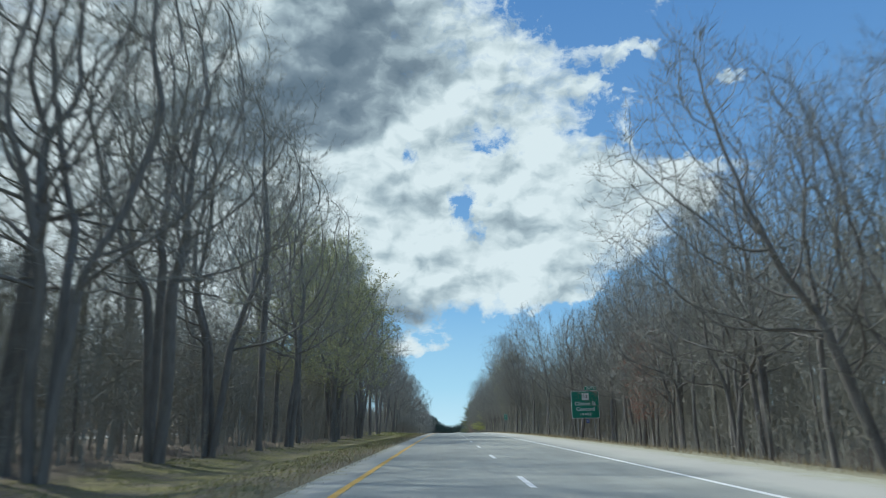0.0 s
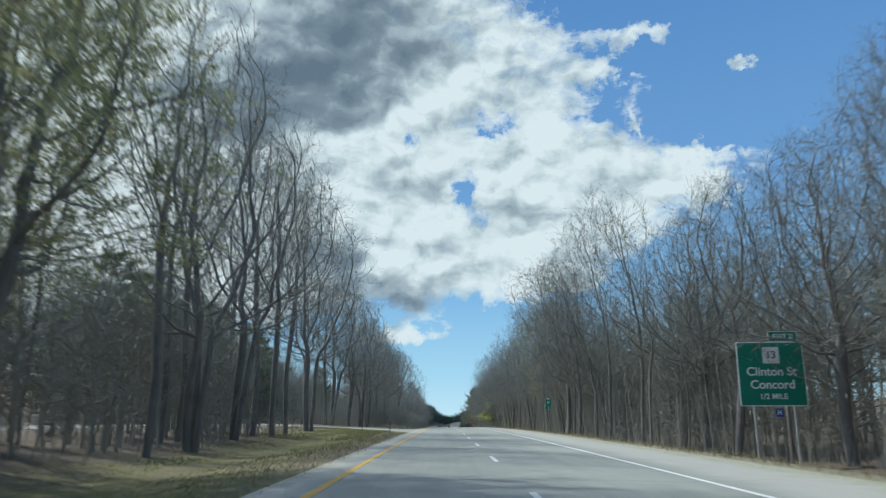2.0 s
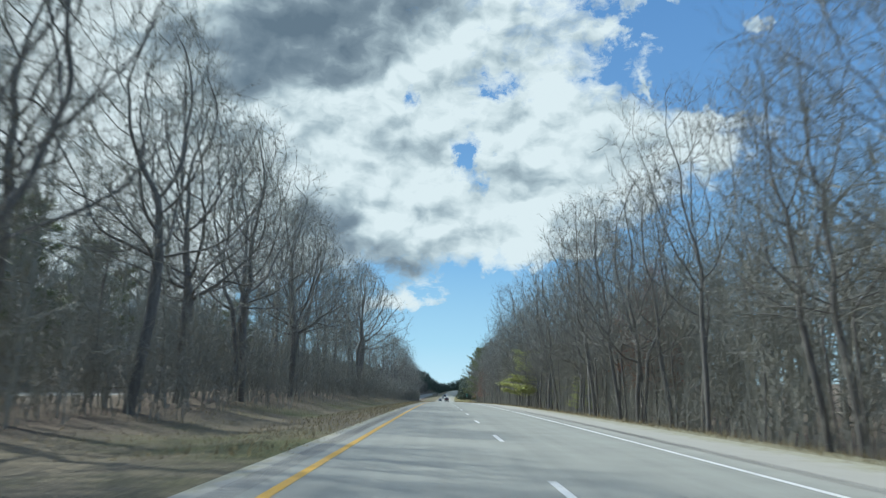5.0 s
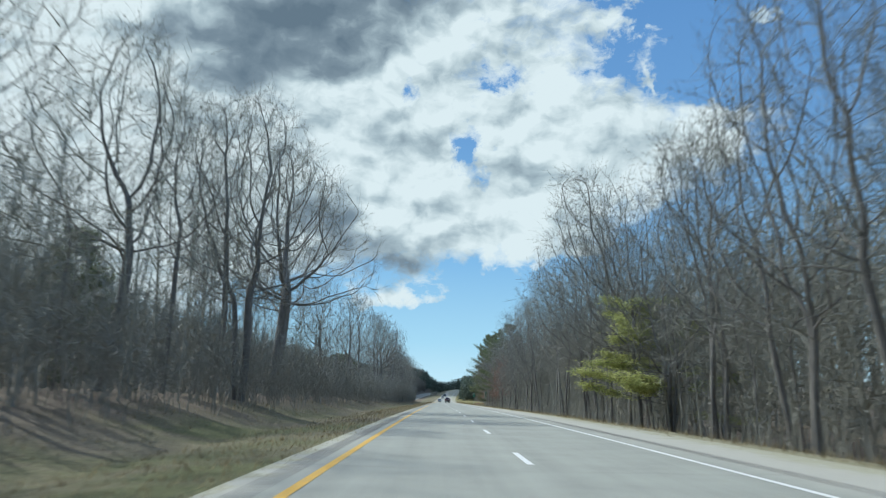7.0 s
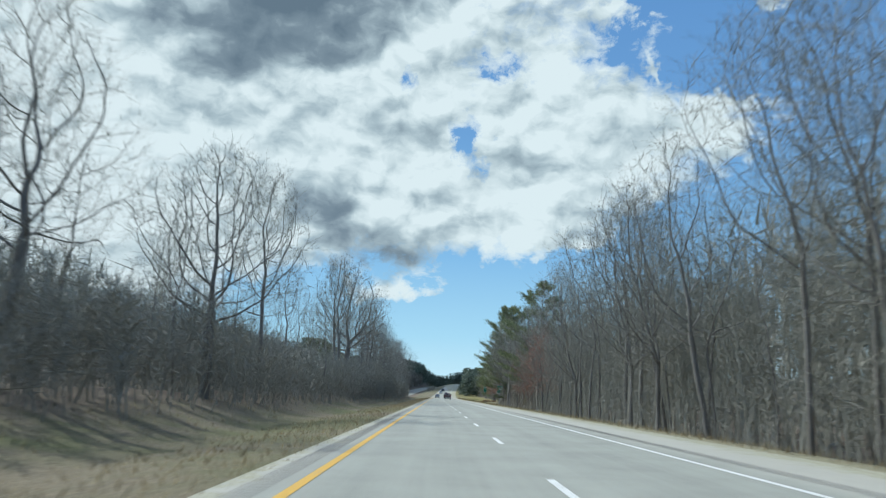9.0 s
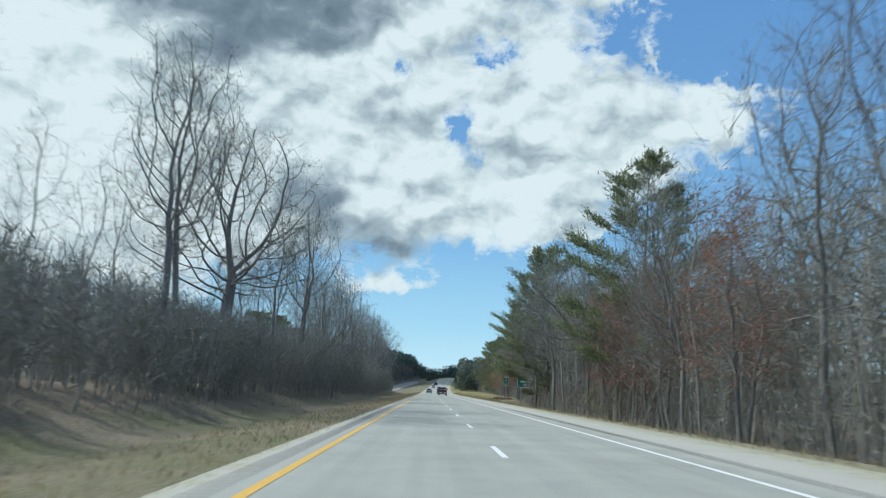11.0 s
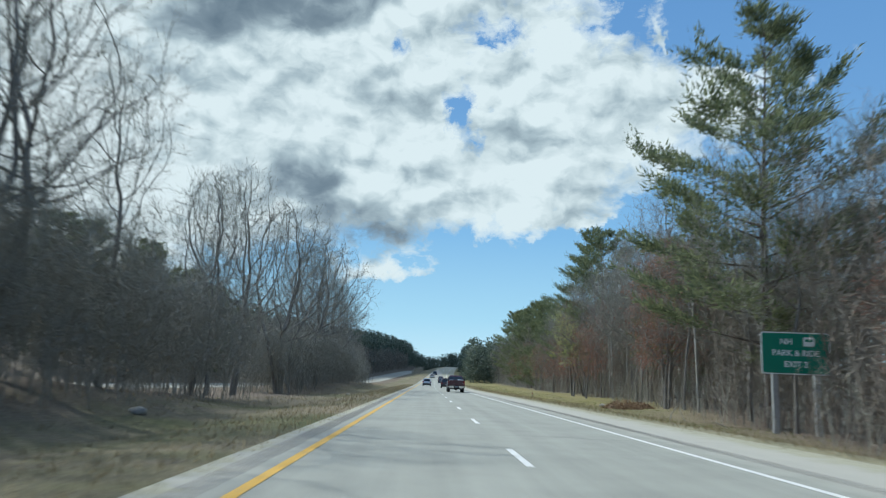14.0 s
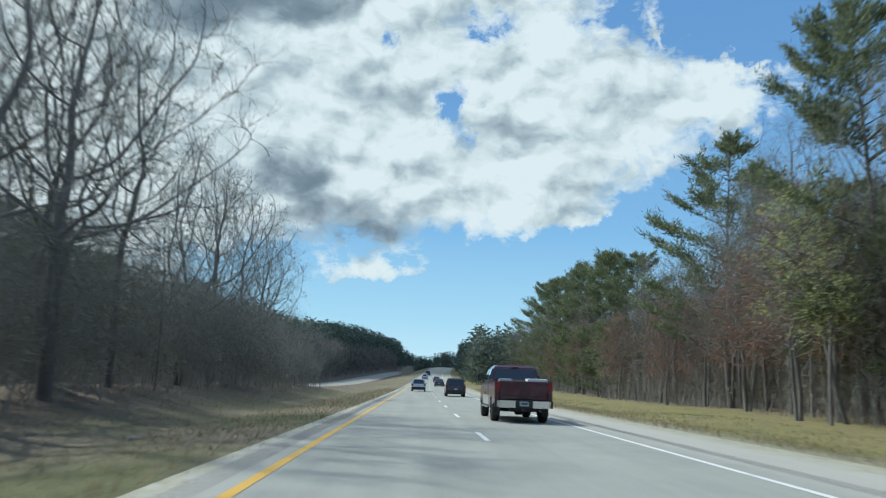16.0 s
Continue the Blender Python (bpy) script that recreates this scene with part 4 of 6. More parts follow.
MEDIAN_TREES = (
    ("fork_b", -12.6, 20.5, 20.5), ("fork_c", -14.4, 22.0, 20.0), ("fork_a", -12.8, 29.0, 20.5), ("tall_a", -14.0, 31.5, 20.0), ("fork_b", -13.2, 37.0, 20.5), ("tall_a", -12.5, 44.0, 20.5), ("fork_a", -12.6, 52.5, 20.0), ("olive_a", -13.5, 61.0, 18.5),
    ("olive_b", -12.4, 72.0, 19.5), ("olive_b", -13.6, 82.0, 20.0), ("tall_b", -12.8, 92.0, 19.5), ("fork_b", -12.8, 97.0, 20.0), ("tall_b", -15.2, 102.0, 19.0), ("fork_a", -13.8, 107.5, 20.5), ("tall_a", -13.2, 114.5, 20.0), ("tall_c", -14.0, 122.5, 20.0), ("fork_a", -13.1, 127.8, 20.5),
    ("vee_a", -21.6, 168.5, 21.0, 90.0), ("fork_a", -17.4, 169.5, 21.0), ("tall_c", -18.6, 172.0, 21.0), ("fork_c", -15.4, 172.5, 19.5), ("fork_b", -14.2, 177.0, 19.0), ("tall_a", -16.6, 182.5, 19.0), ("fork_c", -14.4, 189.0, 18.0),
    ("wide_a", -15.6, 198.0, 17.5), ("fork_a", -14.4, 206.0, 18.5), ("tall_c", -17.0, 213.0, 19.0), ("wide_a", -14.2, 221.0, 16.5), ("tall_b", -18.0, 232.0, 19.5), ("fork_a", -16.6, 234.4, 20.0, 200.0), ("tall_a", -17.4, 244.0, 18.0),
    ("fork_c", -17.4, 256.0, 18.0), ("thin_a", -17.0, 251.0, 14.0), ("tall_c", -15.2, 266.0, 18.5), ("fork_a", -14.2, 268.0, 20.0), ("wide_c", -15.4, 282.8, 21.0, 30.0), ("tall_b", -18.2, 297.0, 17.5), ("fork_c", -16.5, 310.0, 14.0), ("wide_b", -14.4, 326.0, 14.0),
    ("tall_a", -15.5, 387.5, 19.0), ("tall_c", -16.5, 392.0, 19.0), ("wide_c", -15.4, 400.2, 18.5, 120.0), ("tall_b", -14.4, 410.0, 15.5), ("tall_a", -14.3, 424.0, 19.0), ("tall_c", -15.4, 429.0, 18.5), ("wide_b", -15.0, 443.0, 15.0), ("fork_b", -14.2, 451.0, 14.5),
    ("fork_a", -15.6, 458.0, 18.0, 0.0, 6.0), ("fork_b", -15.2, 466.5, 17.0), ("fork_c", -16.2, 470.0, 15.5), ("tall_b", -15.0, 476.0, 14.0), ("fork_c", -15.6, 490.0, 13.5), ("fork_a", -16.2, 502.0, 17.5, 70.0), ("tall_b", -17.2, 499.0, 16.0),
    ("wide_d", -15.6, 517.0, 18.5, 40.0), ("wide_d", -16.0, 530.0, 18.5, 215.0), ("wide_b", -15.2, 537.5, 18.5), ("fork_c", -17.0, 541.0, 17.0, 160.0), ("tall_a", -15.6, 544.0, 16.5), ("fork_b", -16.2, 556.0, 15.0), ("wide_b", -17.2, 566.0, 16.5),
    ("tall_a", -16.8, 573.0, 16.0), ("fork_c", -17.4, 588.0, 15.0), ("tall_b", -16.6, 580.0, 15.0), ("thin_a", -16.6, 597.0, 12.0))
FAR_SIDE = (
    ("spruce_a", -40.0, 168.0, 15.0), ("spruce_a", -46.0, 176.0, 17.0), ("spruce_a", -39.0, 154.0, 17.0), ("spruce_a", -48.0, 190.0, 18.0), ("spruce_a", -42.0, 186.0, 18.0), ("pine_b", -44.0, 200.0, 19.0), ("pine_b", -42.0, 213.0, 18.0),
    ("pine_b", -47.0, 161.0, 20.0), ("spruce_a", -43.0, 229.0, 17.0), ("pine_b", -45.0, 250.0, 17.0), ("spruce_a", -41.0, 300.0, 16.0), ("pine_b", -43.0, 536.0, 17.0), ("spruce_a", -40.5, 545.0, 16.0), ("pine_b", -42.5, 553.0, 18.0),
    ("spruce_a", -40.0, 560.0, 15.0), ("pine_b", -41.5, 568.0, 16.5), ("spruce_a", -40.5, 577.0, 15.0), ("pine_b", -43.0, 588.0, 15.5), ("spruce_a", -40.0, 599.0, 13.5), ("spruce_a", -44.0, 528.0, 16.0))
for _row in RIGHT_TREES + MEDIAN_TREES + FAR_SIDE:
    landmark(*_row)

# the wood on the right
y = -10.0
while y < 680:
    late = y > 375
    x = road_x(y) + wood_edge(y) + rng.uniform(-0.6, 1.8)
    if 460 < y < 480:
        x += 3.0    # cleared before the guide sign
    kind = mixed(LATE if late else EDGE)
    if 85 < y < 160 and kind == "olive_a":
        kind = "edge_b"    # no budding trees on this stretch
    plant(kind, x, y, rng.uniform(0.82, 1.02) * (1.2 if 72 < y < 132 else 1.0 if y < 375 or 468 < y < 560 else 1.02 if y < 460 else 0.85), rng.uniform(-40, 40))
    y += rng.uniform(3.0, 4.8) * (1.0 if y < 560 else 1.8)
# the trees of the median
y = -10.0
while y < 600:
    dense = y < 124
    if not 122 < y < 176:
        plant(mixed(HARD if dense else (("thin_a", 3), ("thin_b", 3), ("tall_b", 1))),
              road_x(y) - rng.uniform(13.5, 21.0), y, rng.uniform(0.85, 1.08) * (1.1 if dense else 0.9 if y < 470 else 0.7))
    y += rng.uniform(4.5, 7.0) if y < 48 or y > 290 else rng.uniform(7.0, 11.0) if not dense else rng.uniform(4.5, 7.0)
# evergreens that fill the wood where it turns to pine
for _ in range(18):
    y = rng.uniform(505, 700)
    plant(mixed((("pine_b", 2), ("spruce_a", 1), ("pine_a", 1))), road_x(y) + wood_edge(y) + rng.uniform(3.0, 15.0), y, rng.uniform(0.55, 0.85))
# beyond the other carriageway
y = -10.0
while y < 780:
    plant(mixed((("pine_b", 0.5), ("spruce_a", 0.8), ("tall_b", 1), ("thin_a", 3), ("thin_b", 3)) if y < 330 else (("thin_a", 1), ("thin_b", 1))), road_x(y) - rng.uniform(38.0, 44.0), y, rng.uniform(0.75, 0.95))
    y += rng.uniform(9.0, 16.0)


class Spikes:
    """Thousands of tapered stems at once."""

    def __init__(self, seed):
        self.r = np.random.default_rng(seed)
        self.v, self.n = [], 0
        self.w, self.m = [], 0

    def slivers(self, p, tip, rad):
        """Twigs too fine to show a round section."""
        d = tip - p
        a = np.cross(d, self.r.normal(0, 1, p.shape))
        a *= (rad / np.linalg.norm(a, axis=1))[:, None]
        self.w.append(np.stack((p + a, p - a, tip), 1).reshape(-1, 3))
        self.m += len(p)

    def add(self, p, tip, rad):
        d = tip - p
        d /= np.linalg.norm(d, axis=1)[:, None]
        a = np.cross(d, np.array((0.31, 0.95, 0.07)))
        a /= np.linalg.norm(a, axis=1)[:, None]
        b = np.cross(d, a)
        a, b = a * rad[:, None], b * rad[:, None]
        self.v.append(np.stack((p + a, p - a * 0.5 + b * 0.86, p - a * 0.5 - b * 0.86, tip), 1).reshape(-1, 3))
        self.n += len(p)

    def mesh(self, name, material):
        v = np.concatenate(self.v)
        q = np.arange(self.n)[:, None] * 4
        f = (q + np.array((0, 1, 3, 1, 2, 3, 2, 0, 3))).reshape(-1, 3)
        if self.m:
            f = np.concatenate((f, len(v) + np.arange(self.m * 3).reshape(-1, 3)))
            v = np.concatenate([v] + self.w)
        return mesh_thing(name, v.tolist(), f.tolist(), material)


def thicket(name, label, spots, seed, material, stems, lo, hi, branches, base=0.0, thick=0.03, lean=0.16, reach=(0.9, 2.6), blen=0.022, twigs=0, crown=False):
    """Undergrowth and inner wood: upright stems, each with many fine branches."""
    s, r = Spikes(seed), random.Random(seed)
    ground = []
    for _ in range(stems):
        x, y = spots(r)
        ground.append((x, y, ground_z(x, y) - 0.15))
    p = np.array(ground)
    g = s.r
    h = g.uniform(lo, hi, stems)
    tip = p + np.c_[g.normal(0, lean, (stems, 2)), np.ones(stems)] * h[:, None]
    s.add(p, tip, g.uniform(0.5, 1.3, stems) * thick)
    i = np.repeat(np.arange(stems), branches)
    f = g.uniform(0.15, 0.97, len(i)) ** 0.8 if not crown else g.uniform(crown, 0.98, len(i))
    b = p[i] + (tip[i] - p[i]) * f[:, None]
    d = g.normal(0, 0.62, (len(i), 3)) + np.array((0, 0, 0.75))
    d /= np.linalg.norm(d, axis=1)[:, None]
    shape = (1.15 - 0.6 * f) if not crown else (1.2 - 1.1 * np.abs(f - 0.62))
    length = g.uniform(reach[0], reach[1], len(i)) * np.minimum(1.0, h[i] / 6.0) * shape
    s.slivers(b, b + d * length[:, None], g.uniform(0.5, 1.2, len(i)) * blen)
    if twigs:
        j = np.repeat(np.nonzero(f > 0.2)[0], twigs)
        c = b[j] + d[j] * (length[j] * g.uniform(0.3, 1.0, len(j)))[:, None]
        e = d[j] + g.normal(0, 0.7, (len(j), 3))
        e /= np.linalg.norm(e, axis=1)[:, None]
        s.slivers(c, c + e * (g.uniform(0.5, 1.4, len(j)))[:, None], g.uniform(0.7, 1.2, len(j)) * (0.012 if blen < 0.05 else 0.03))
    tagged(new(name, s.mesh(name, material)), label, "undergrowth", kind="stuff")


def wooded(inner, outer, y0, y1):
    def pick(r):
        y = r.uniform(y0, y1)
        return road_x(y) + wood_edge(y) + r.uniform(inner, outer), y
    return pick


DEEP = "deep grey-brown wood of crowded bare trunks and branches"
AMONG = "crowded reddish-brown bare wood among the pines"
YOUNG = "dense wood of bare saplings beyond the other carriageway"
thicket("inner_wood", DEEP, wooded(0.8, 7.0, -15, 400), 75, BRUSH, 900, 8.0, 14.5, 60, thick=0.06, lean=0.09, reach=(1.0, 2.8), blen=0.021, twigs=2, crown=0.1)
thicket("inner_wood", DEEP, wooded(1.5, 9.0, 60, 134), 86, BRUSH, 230, 12.0, 18.0, 62, thick=0.07, lean=0.07, reach=(1.2, 3.4), blen=0.03, twigs=2, crown=0.15)
thicket("inner_wood", DEEP, wooded(7.0, 34.0, -15, 400), 76, BRUSH, 1300, 11.0, 18.0, 42, thick=0.15, lean=0.07, reach=(1.8, 4.4), blen=0.1, twigs=1, crown=0.05)
thicket("inner_wood", DEEP, wooded(0.8, 5.5, 138, 400), 90, BRUSH, 220, 10.0, 15.0, 64, thick=0.055, lean=0.09, reach=(0.9, 2.5), blen=0.017, twigs=2, crown=0.3)
thicket("inner_wood", AMONG, wooded(0.5, 8.0, 455, 720), 77, RUST, 640, 8.0, 14.5, 64, thick=0.045, lean=0.09, reach=(1.0, 2.7), blen=0.021, twigs=2, crown=0.05)
thicket("inner_wood", AMONG, wooded(0.8, 9.0, 398, 458), 105, BRUSH, 230, 10.0, 15.5, 64, thick=0.05, lean=0.09, reach=(1.0, 2.7), blen=0.021, twigs=2, crown=0.05)
thicket("inner_wood", AMONG, wooded(1.0, 9.0, 462, 565), 89, RUST, 210, 12.0, 17.5, 72, thick=0.055, lean=0.08, reach=(1.0, 2.7), blen=0.021, twigs=2, crown=0.08)
thicket("inner_wood", AMONG, wooded(8.0, 34.0, 400, 720), 78, BRUSH, 1000, 10.0, 16.0, 42, thick=0.13, lean=0.07, reach=(1.8, 4.2), blen=0.095, twigs=1, crown=0.05)
thicket("brush", "grey-brown leafless brush along the wood's edge", wooded(-1.2, 4.0, -10, 700), 71, BRUSH, 4200, 0.8, 5.0, 22, thick=0.022, reach=(0.6, 1.6), blen=0.014)
thicket("brush", "brown leafless brush at the foot of the pines", wooded(-0.6, 3.4, 395, 600), 99, RUST, 1000, 1.2, 5.5, 34, thick=0.022, lean=0.17, reach=(0.7, 1.7), blen=0.016)
thicket("inner_wood", "dense dark stand of bare trunks in the median", band(-21.5, -14.5, 12, 122), 79, BRUSH, 420, 4.5, 9.5, 50, thick=0.08, lean=0.07, reach=(1.2, 3.2), blen=0.028, twigs=2, crown=0.12)
thicket("brush", "grey-brown leafless brush under the median trees", band(-22.0, -12.5, -10, 122), 72, BRUSH, 1100, 0.8, 4.0, 26, thick=0.02, reach=(0.5, 1.4), blen=0.016)
thicket("brush", "thin grey brush at the feet of the median trees", band(-21.5, -14.6, 166, 192), 100, BRUSH, 330, 0.8, 4.2, 40, thick=0.02, lean=0.18, reach=(0.6, 1.6), blen=0.014)
thicket("brush", "low tangled brush in the median", band(-21.5, -13.5, 180, 482), 73, BRUSH, 1400, 1.5, 6.0, 36, thick=0.03, lean=0.2, reach=(0.8, 2.0), blen=0.022)
thicket("brush", "tall grey brush along the median's bank", band(-17.0, -11.8, 186, 482), 87, BRUSH, 1100, 2.6, 5.2, 56, thick=0.028, lean=0.16, reach=(0.8, 1.9), blen=0.017)
thicket("brush", "grey brush under the last trees of the median", band(-21.0, -13.6, 513, 606), 98, BRUSH, 560, 1.5, 5.0, 46, thick=0.028, lean=0.18, reach=(0.8, 1.9), blen=0.018)
thicket("inner_wood", YOUNG, band(-52.0, -40.0, 145, 320), 88, BRUSH, 260, 13.0, 18.0, 56, thick=0.1, lean=0.07, reach=(1.4, 3.6), blen=0.05, twigs=1, crown=0.05)
thicket("brush", "tall grey brush crowding the median", band(-21.5, -12.5, 288, 400), 82, BRUSH, 600, 3.0, 5.4, 50, thick=0.045, lean=0.15, reach=(1.0, 2.6), blen=0.025)
thicket("inner_wood", "crowded bare trees in the median past the crossing", band(-21.5, -14.0, 180, 300), 84, BRUSH, 150, 7.0, 15.0, 50, thick=0.07, lean=0.08, reach=(1.2, 3.0), blen=0.026, twigs=2, crown=0.1)
thicket("brush", "sparse low brush among leaf litter in the median", band(-20.0, -9.5, 480, 514), 106, RUST, 200, 0.2, 1.0, 20, thick=0.012, lean=0.3, reach=(0.3, 0.9), blen=0.01)
HEDGE = "dense grey-brown leafless brush standing on the median's bank"
for _a, _b, _n, _lo, _hi, _seed in ((388, 425, 320, 3.6, 5.4, 101), (422, 494, 640, 5.0, 7.1, 102), (512, 576, 560, 4.6, 6.9, 103), (576, 604, 180, 2.8, 4.8, 104)):
    thicket("brush", HEDGE, band(-19.0, -12.7 if _a < 500 else -13.6, _a, _b), _seed, BRUSH, _n, _lo, _hi, 62, thick=0.022, lean=0.13, reach=(0.8, 1.8), blen=0.015, twigs=1)
thicket("inner_wood", YOUNG, band(-46.0, -37.0, -10, 820), 74, BRUSH, 1500, 8.0, 14.5, 40, thick=0.08, lean=0.1, reach=(1.4, 3.6), blen=0.065, twigs=1, crown=0.05)
thicket("inner_wood", YOUNG, band(-80.0, -46.0, -10, 820), 83, BRUSH, 1100, 10.0, 16.0, 36, thick=0.14, lean=0.06, reach=(1.8, 4.4), blen=0.115, twigs=1, crown=0.05)

thicket("inner_wood", YOUNG, band(-45.0, -37.0, 600, 1080), 107, RUST, 620, 9.0, 13.5, 46, thick=0.12, lean=0.07, reach=(1.4, 3.4), blen=0.11, twigs=1, crown=0.03)
thicket("brush", "dark bushes where the median narrows far ahead", band(-13.5, -9.0, 800, 830), 91, BRUSH, 60, 2.6, 4.2, 40, thick=0.05, lean=0.2, reach=(0.8, 1.8), blen=0.06)


def far_wood():
    """The wooded rise that closes the view ahead, its needles tinted for distance haze."""
    g = np.random.default_rng(81)
    spots = []
    for count, near, far, y0, y1, lo, hi in ((900, -60.0, -44.0, 590, 1180, 11.0, 17.0), (600, -170.0, -58.0, 640, 1290, 11.0, 17.0), (240, -62.0, -40.0, 830, 940, 14.0, 19.0), (300, -62.0, -40.0, 940, 1180, 17.0, 21.5), (640, 11.5, 34.0, 690, 1180, 9.0, 16.0),
                                             (300, 36.0, 110.0, 640, 1290, 11.0, 17.0), (560, -80.0, 80.0, 1150, 1290, 10.0, 15.0)):
        for y, u, h in zip(g.uniform(y0, y1, count), g.uniform(near, far, count), g.uniform(lo, hi, count)):
            x = road_x(y) + u
            spots.append((x, y, ground_z(x, y), h, 1.0 if g.random() < 0.8 else 0.6))
    spots = np.array(spots)
    s = Spikes(82)
    foot = spots[:, :3]
    s.add(foot, foot + np.c_[np.zeros((len(spots), 2)), spots[:, 3]], np.full(len(spots), 0.16))
    i = np.repeat(np.arange(len(spots)), 80)
    f = g.uniform(0.06, 1.0, len(i))
    a = g.uniform(0, 6.28, len(i))
    w = np.where(spots[i, 4] > 0.8, (1.04 - f) * 2.9 + 0.2, 2.6 * np.sqrt(np.maximum(0.05, 1 - (2 * f - 1.1) ** 2))) * np.sqrt(g.random(len(i)))
    c = foot[i] + np.c_[np.cos(a) * w, np.sin(a) * w, spots[i, 3] * f]
    d = np.c_[np.cos(a), np.sin(a), g.uniform(-0.3, 0.8, len(i))] * g.uniform(0.7, 1.6, len(i))[:, None]
    s.slivers(c, c + d, g.uniform(0.24, 0.5, len(i)))
    tagged(new("far_trees", s.mesh("far_trees", HAZEGREEN)), "dark evergreen wood on the distant rise", "wood", kind="stuff")


far_wood()

# ---------- vehicles ----------
def paint(name, colour, metal=0.25):
    k = Nodes(name)
    flake = k.noise(k.local(), 220.0, 2.0)
    dirt = k.ramp(k.noise(k.local(), 2.2, 5.0, 0.65), (0.42, 0.0), (0.8, 0.35))
    c = k.mix(k.math("MULTIPLY", flake, 0.3), colour, tuple(min(1.0, v * 1.5) for v in colour))
    return k.surface(k.mix(dirt, c, (0.16, 0.15, 0.14)), k.math("MULTIPLY_ADD", dirt, 0.6, 0.3), metal, Coat_Weight=0.8, Coat_Roughness=0.08)


MAROON = paint("maroon_paint", (0.062, 0.0105, 0.021))
DARKRED = paint("dark_paint", (0.05, 0.022, 0.022))
SILVER = paint("silver_paint", (0.55, 0.57, 0.58), 0.6)
NAVY = paint("navy_paint", (0.03, 0.035, 0.05))
WHITEPAINT = paint("white_car_paint", (0.75, 0.75, 0.74), 0.0)
GLASS = mat_plain("dark_window_glass", (0.02, 0.024, 0.028), 0.06, 0.0, 0.1, Coat_Weight=1.0)
RUBBER = mat_plain("tyre_rubber", (0.022, 0.022, 0.023), 0.9, scale=20.0)
CHROME = mat_plain("chrome", (0.62, 0.63, 0.64), 0.22, 1.0, 0.1)
ALLOY = mat_plain("alloy", (0.42, 0.43, 0.44), 0.35, 0.9)
BLACK = mat_plain("black_plastic", (0.025, 0.025, 0.026), 0.65)
REDLENS = mat_plain("red_lens", (0.20, 0.010, 0.018), 0.2, 0.0, 0.15, Coat_Weight=0.6)
PLATE = mat_plain("plate", (0.36, 0.40, 0.42), 0.5)
COVER = mat_plain("white_cover", (0.78, 0.78, 0.76), 0.6)
GALV = mat_plain("galvanised_steel", (0.40, 0.41, 0.41), 0.55, 0.7, 0.2)


def bm_mesh(name, bm, material, smooth=False):
    bmesh.ops.recalc_face_normals(bm, faces=bm.faces)
    me = bpy.data.meshes.new(name)
    bm.to_mesh(me)
    bm.free()
    me.materials.append(material)
    if smooth:
        me.polygons.foreach_set("use_smooth", [True] * len(me.polygons))
    return me


def box(name, x0, x1, y0, y1, z0, z1, material, bevel=0.02):
    bm = bmesh.new()
    bmesh.ops.create_cube(bm, size=1.0)
    for v in bm.verts:
        v.co = Vector((x0 + (v.co.x + 0.5) * (x1 - x0), y0 + (v.co.y + 0.5) * (y1 - y0), z0 + (v.co.z + 0.5) * (z1 - z0)))
    if bevel:
        bmesh.ops.bevel(bm, geom=bm.edges[:], offset=bevel, segments=2, affect="EDGES", profile=0.6)
    return bm_mesh(name, bm, material)


def slab(name, outline, x0, x1, material, bevel=0.03):
    """A side outline (y, z) drawn out across the car, with rounded edges."""
    bm = bmesh.new()
    a = [bm.verts.new((x0, y, z)) for y, z in outline]
    b = [bm.verts.new((x1, y, z)) for y, z in outline]
    bm.faces.new(a)
    bm.faces.new(b[::-1])
    n = len(a)
    for i in range(n):
        bm.faces.new((a[i], b[i], b[(i + 1) % n], a[(i + 1) % n]))
    if bevel:
        rim = [e for e in bm.edges if abs(e.verts[0].co.x - e.verts[1].co.x) < 1e-6]
        bmesh.ops.bevel(bm, geom=rim, offset=bevel, segments=2, affect="EDGES")
    return bm_mesh(name, bm, material)


def loft(name, rings, material, bevel=0.0):
    """Bridges rings of four points, closed at both ends."""
    bm = bmesh.new()
    vs = [[bm.verts.new(p) for p in ring] for ring in rings]
    n = len(vs[0])
    for a, b in zip(vs, vs[1:]):
        for i in range(n):
            bm.faces.new((a[i], a[(i + 1) % n], b[(i + 1) % n], b[i]))
    bm.faces.new(vs[0])
    bm.faces.new(vs[-1][::-1])
    if bevel:
        bmesh.ops.bevel(bm, geom=bm.edges[:], offset=bevel, segments=2, affect="EDGES")
    return bm_mesh(name, bm, material)


def lathe(name, profile, material, n=28):
    """Turns a profile (across, radius) about the x axis."""
    bm = bmesh.new()
    rings = []
    for i in range(n):
        t = 2 * math.pi * i / n
        rings.append([bm.verts.new((x, r * math.cos(t), r * math.sin(t))) for x, r in profile])
    for i in range(n):
        a, b = rings[i], rings[(i + 1) % n]
        for j in range(len(profile) - 1):
            bm.faces.new((a[j], a[j + 1], b[j + 1], b[j]))
    return bm_mesh(name, bm, material, True)


def wheel(parent, x, y, r, width, side):
    tyre = lathe("wheel", [(-0.5 * width, 0.62 * r), (-0.5 * width, 0.9 * r), (-0.38 * width, r), (0.38 * width, r), (0.5 * width, 0.9 * r), (0.5 * width, 0.62 * r), (-0.5 * width, 0.62 * r)], RUBBER)
    w = part("wheel", tyre, parent, "black rubber tyre", pose(x, y, r))
    o = side * 0.42 * width
    part("rim", lathe("rim", [(o * 0.2, 0.63 * r), (o, 0.6 * r), (o * 0.7, 0.42 * r), (o * 0.9, 0.16 * r), (o, 0.0)], ALLOY, 20), w, "dull alloy rim")


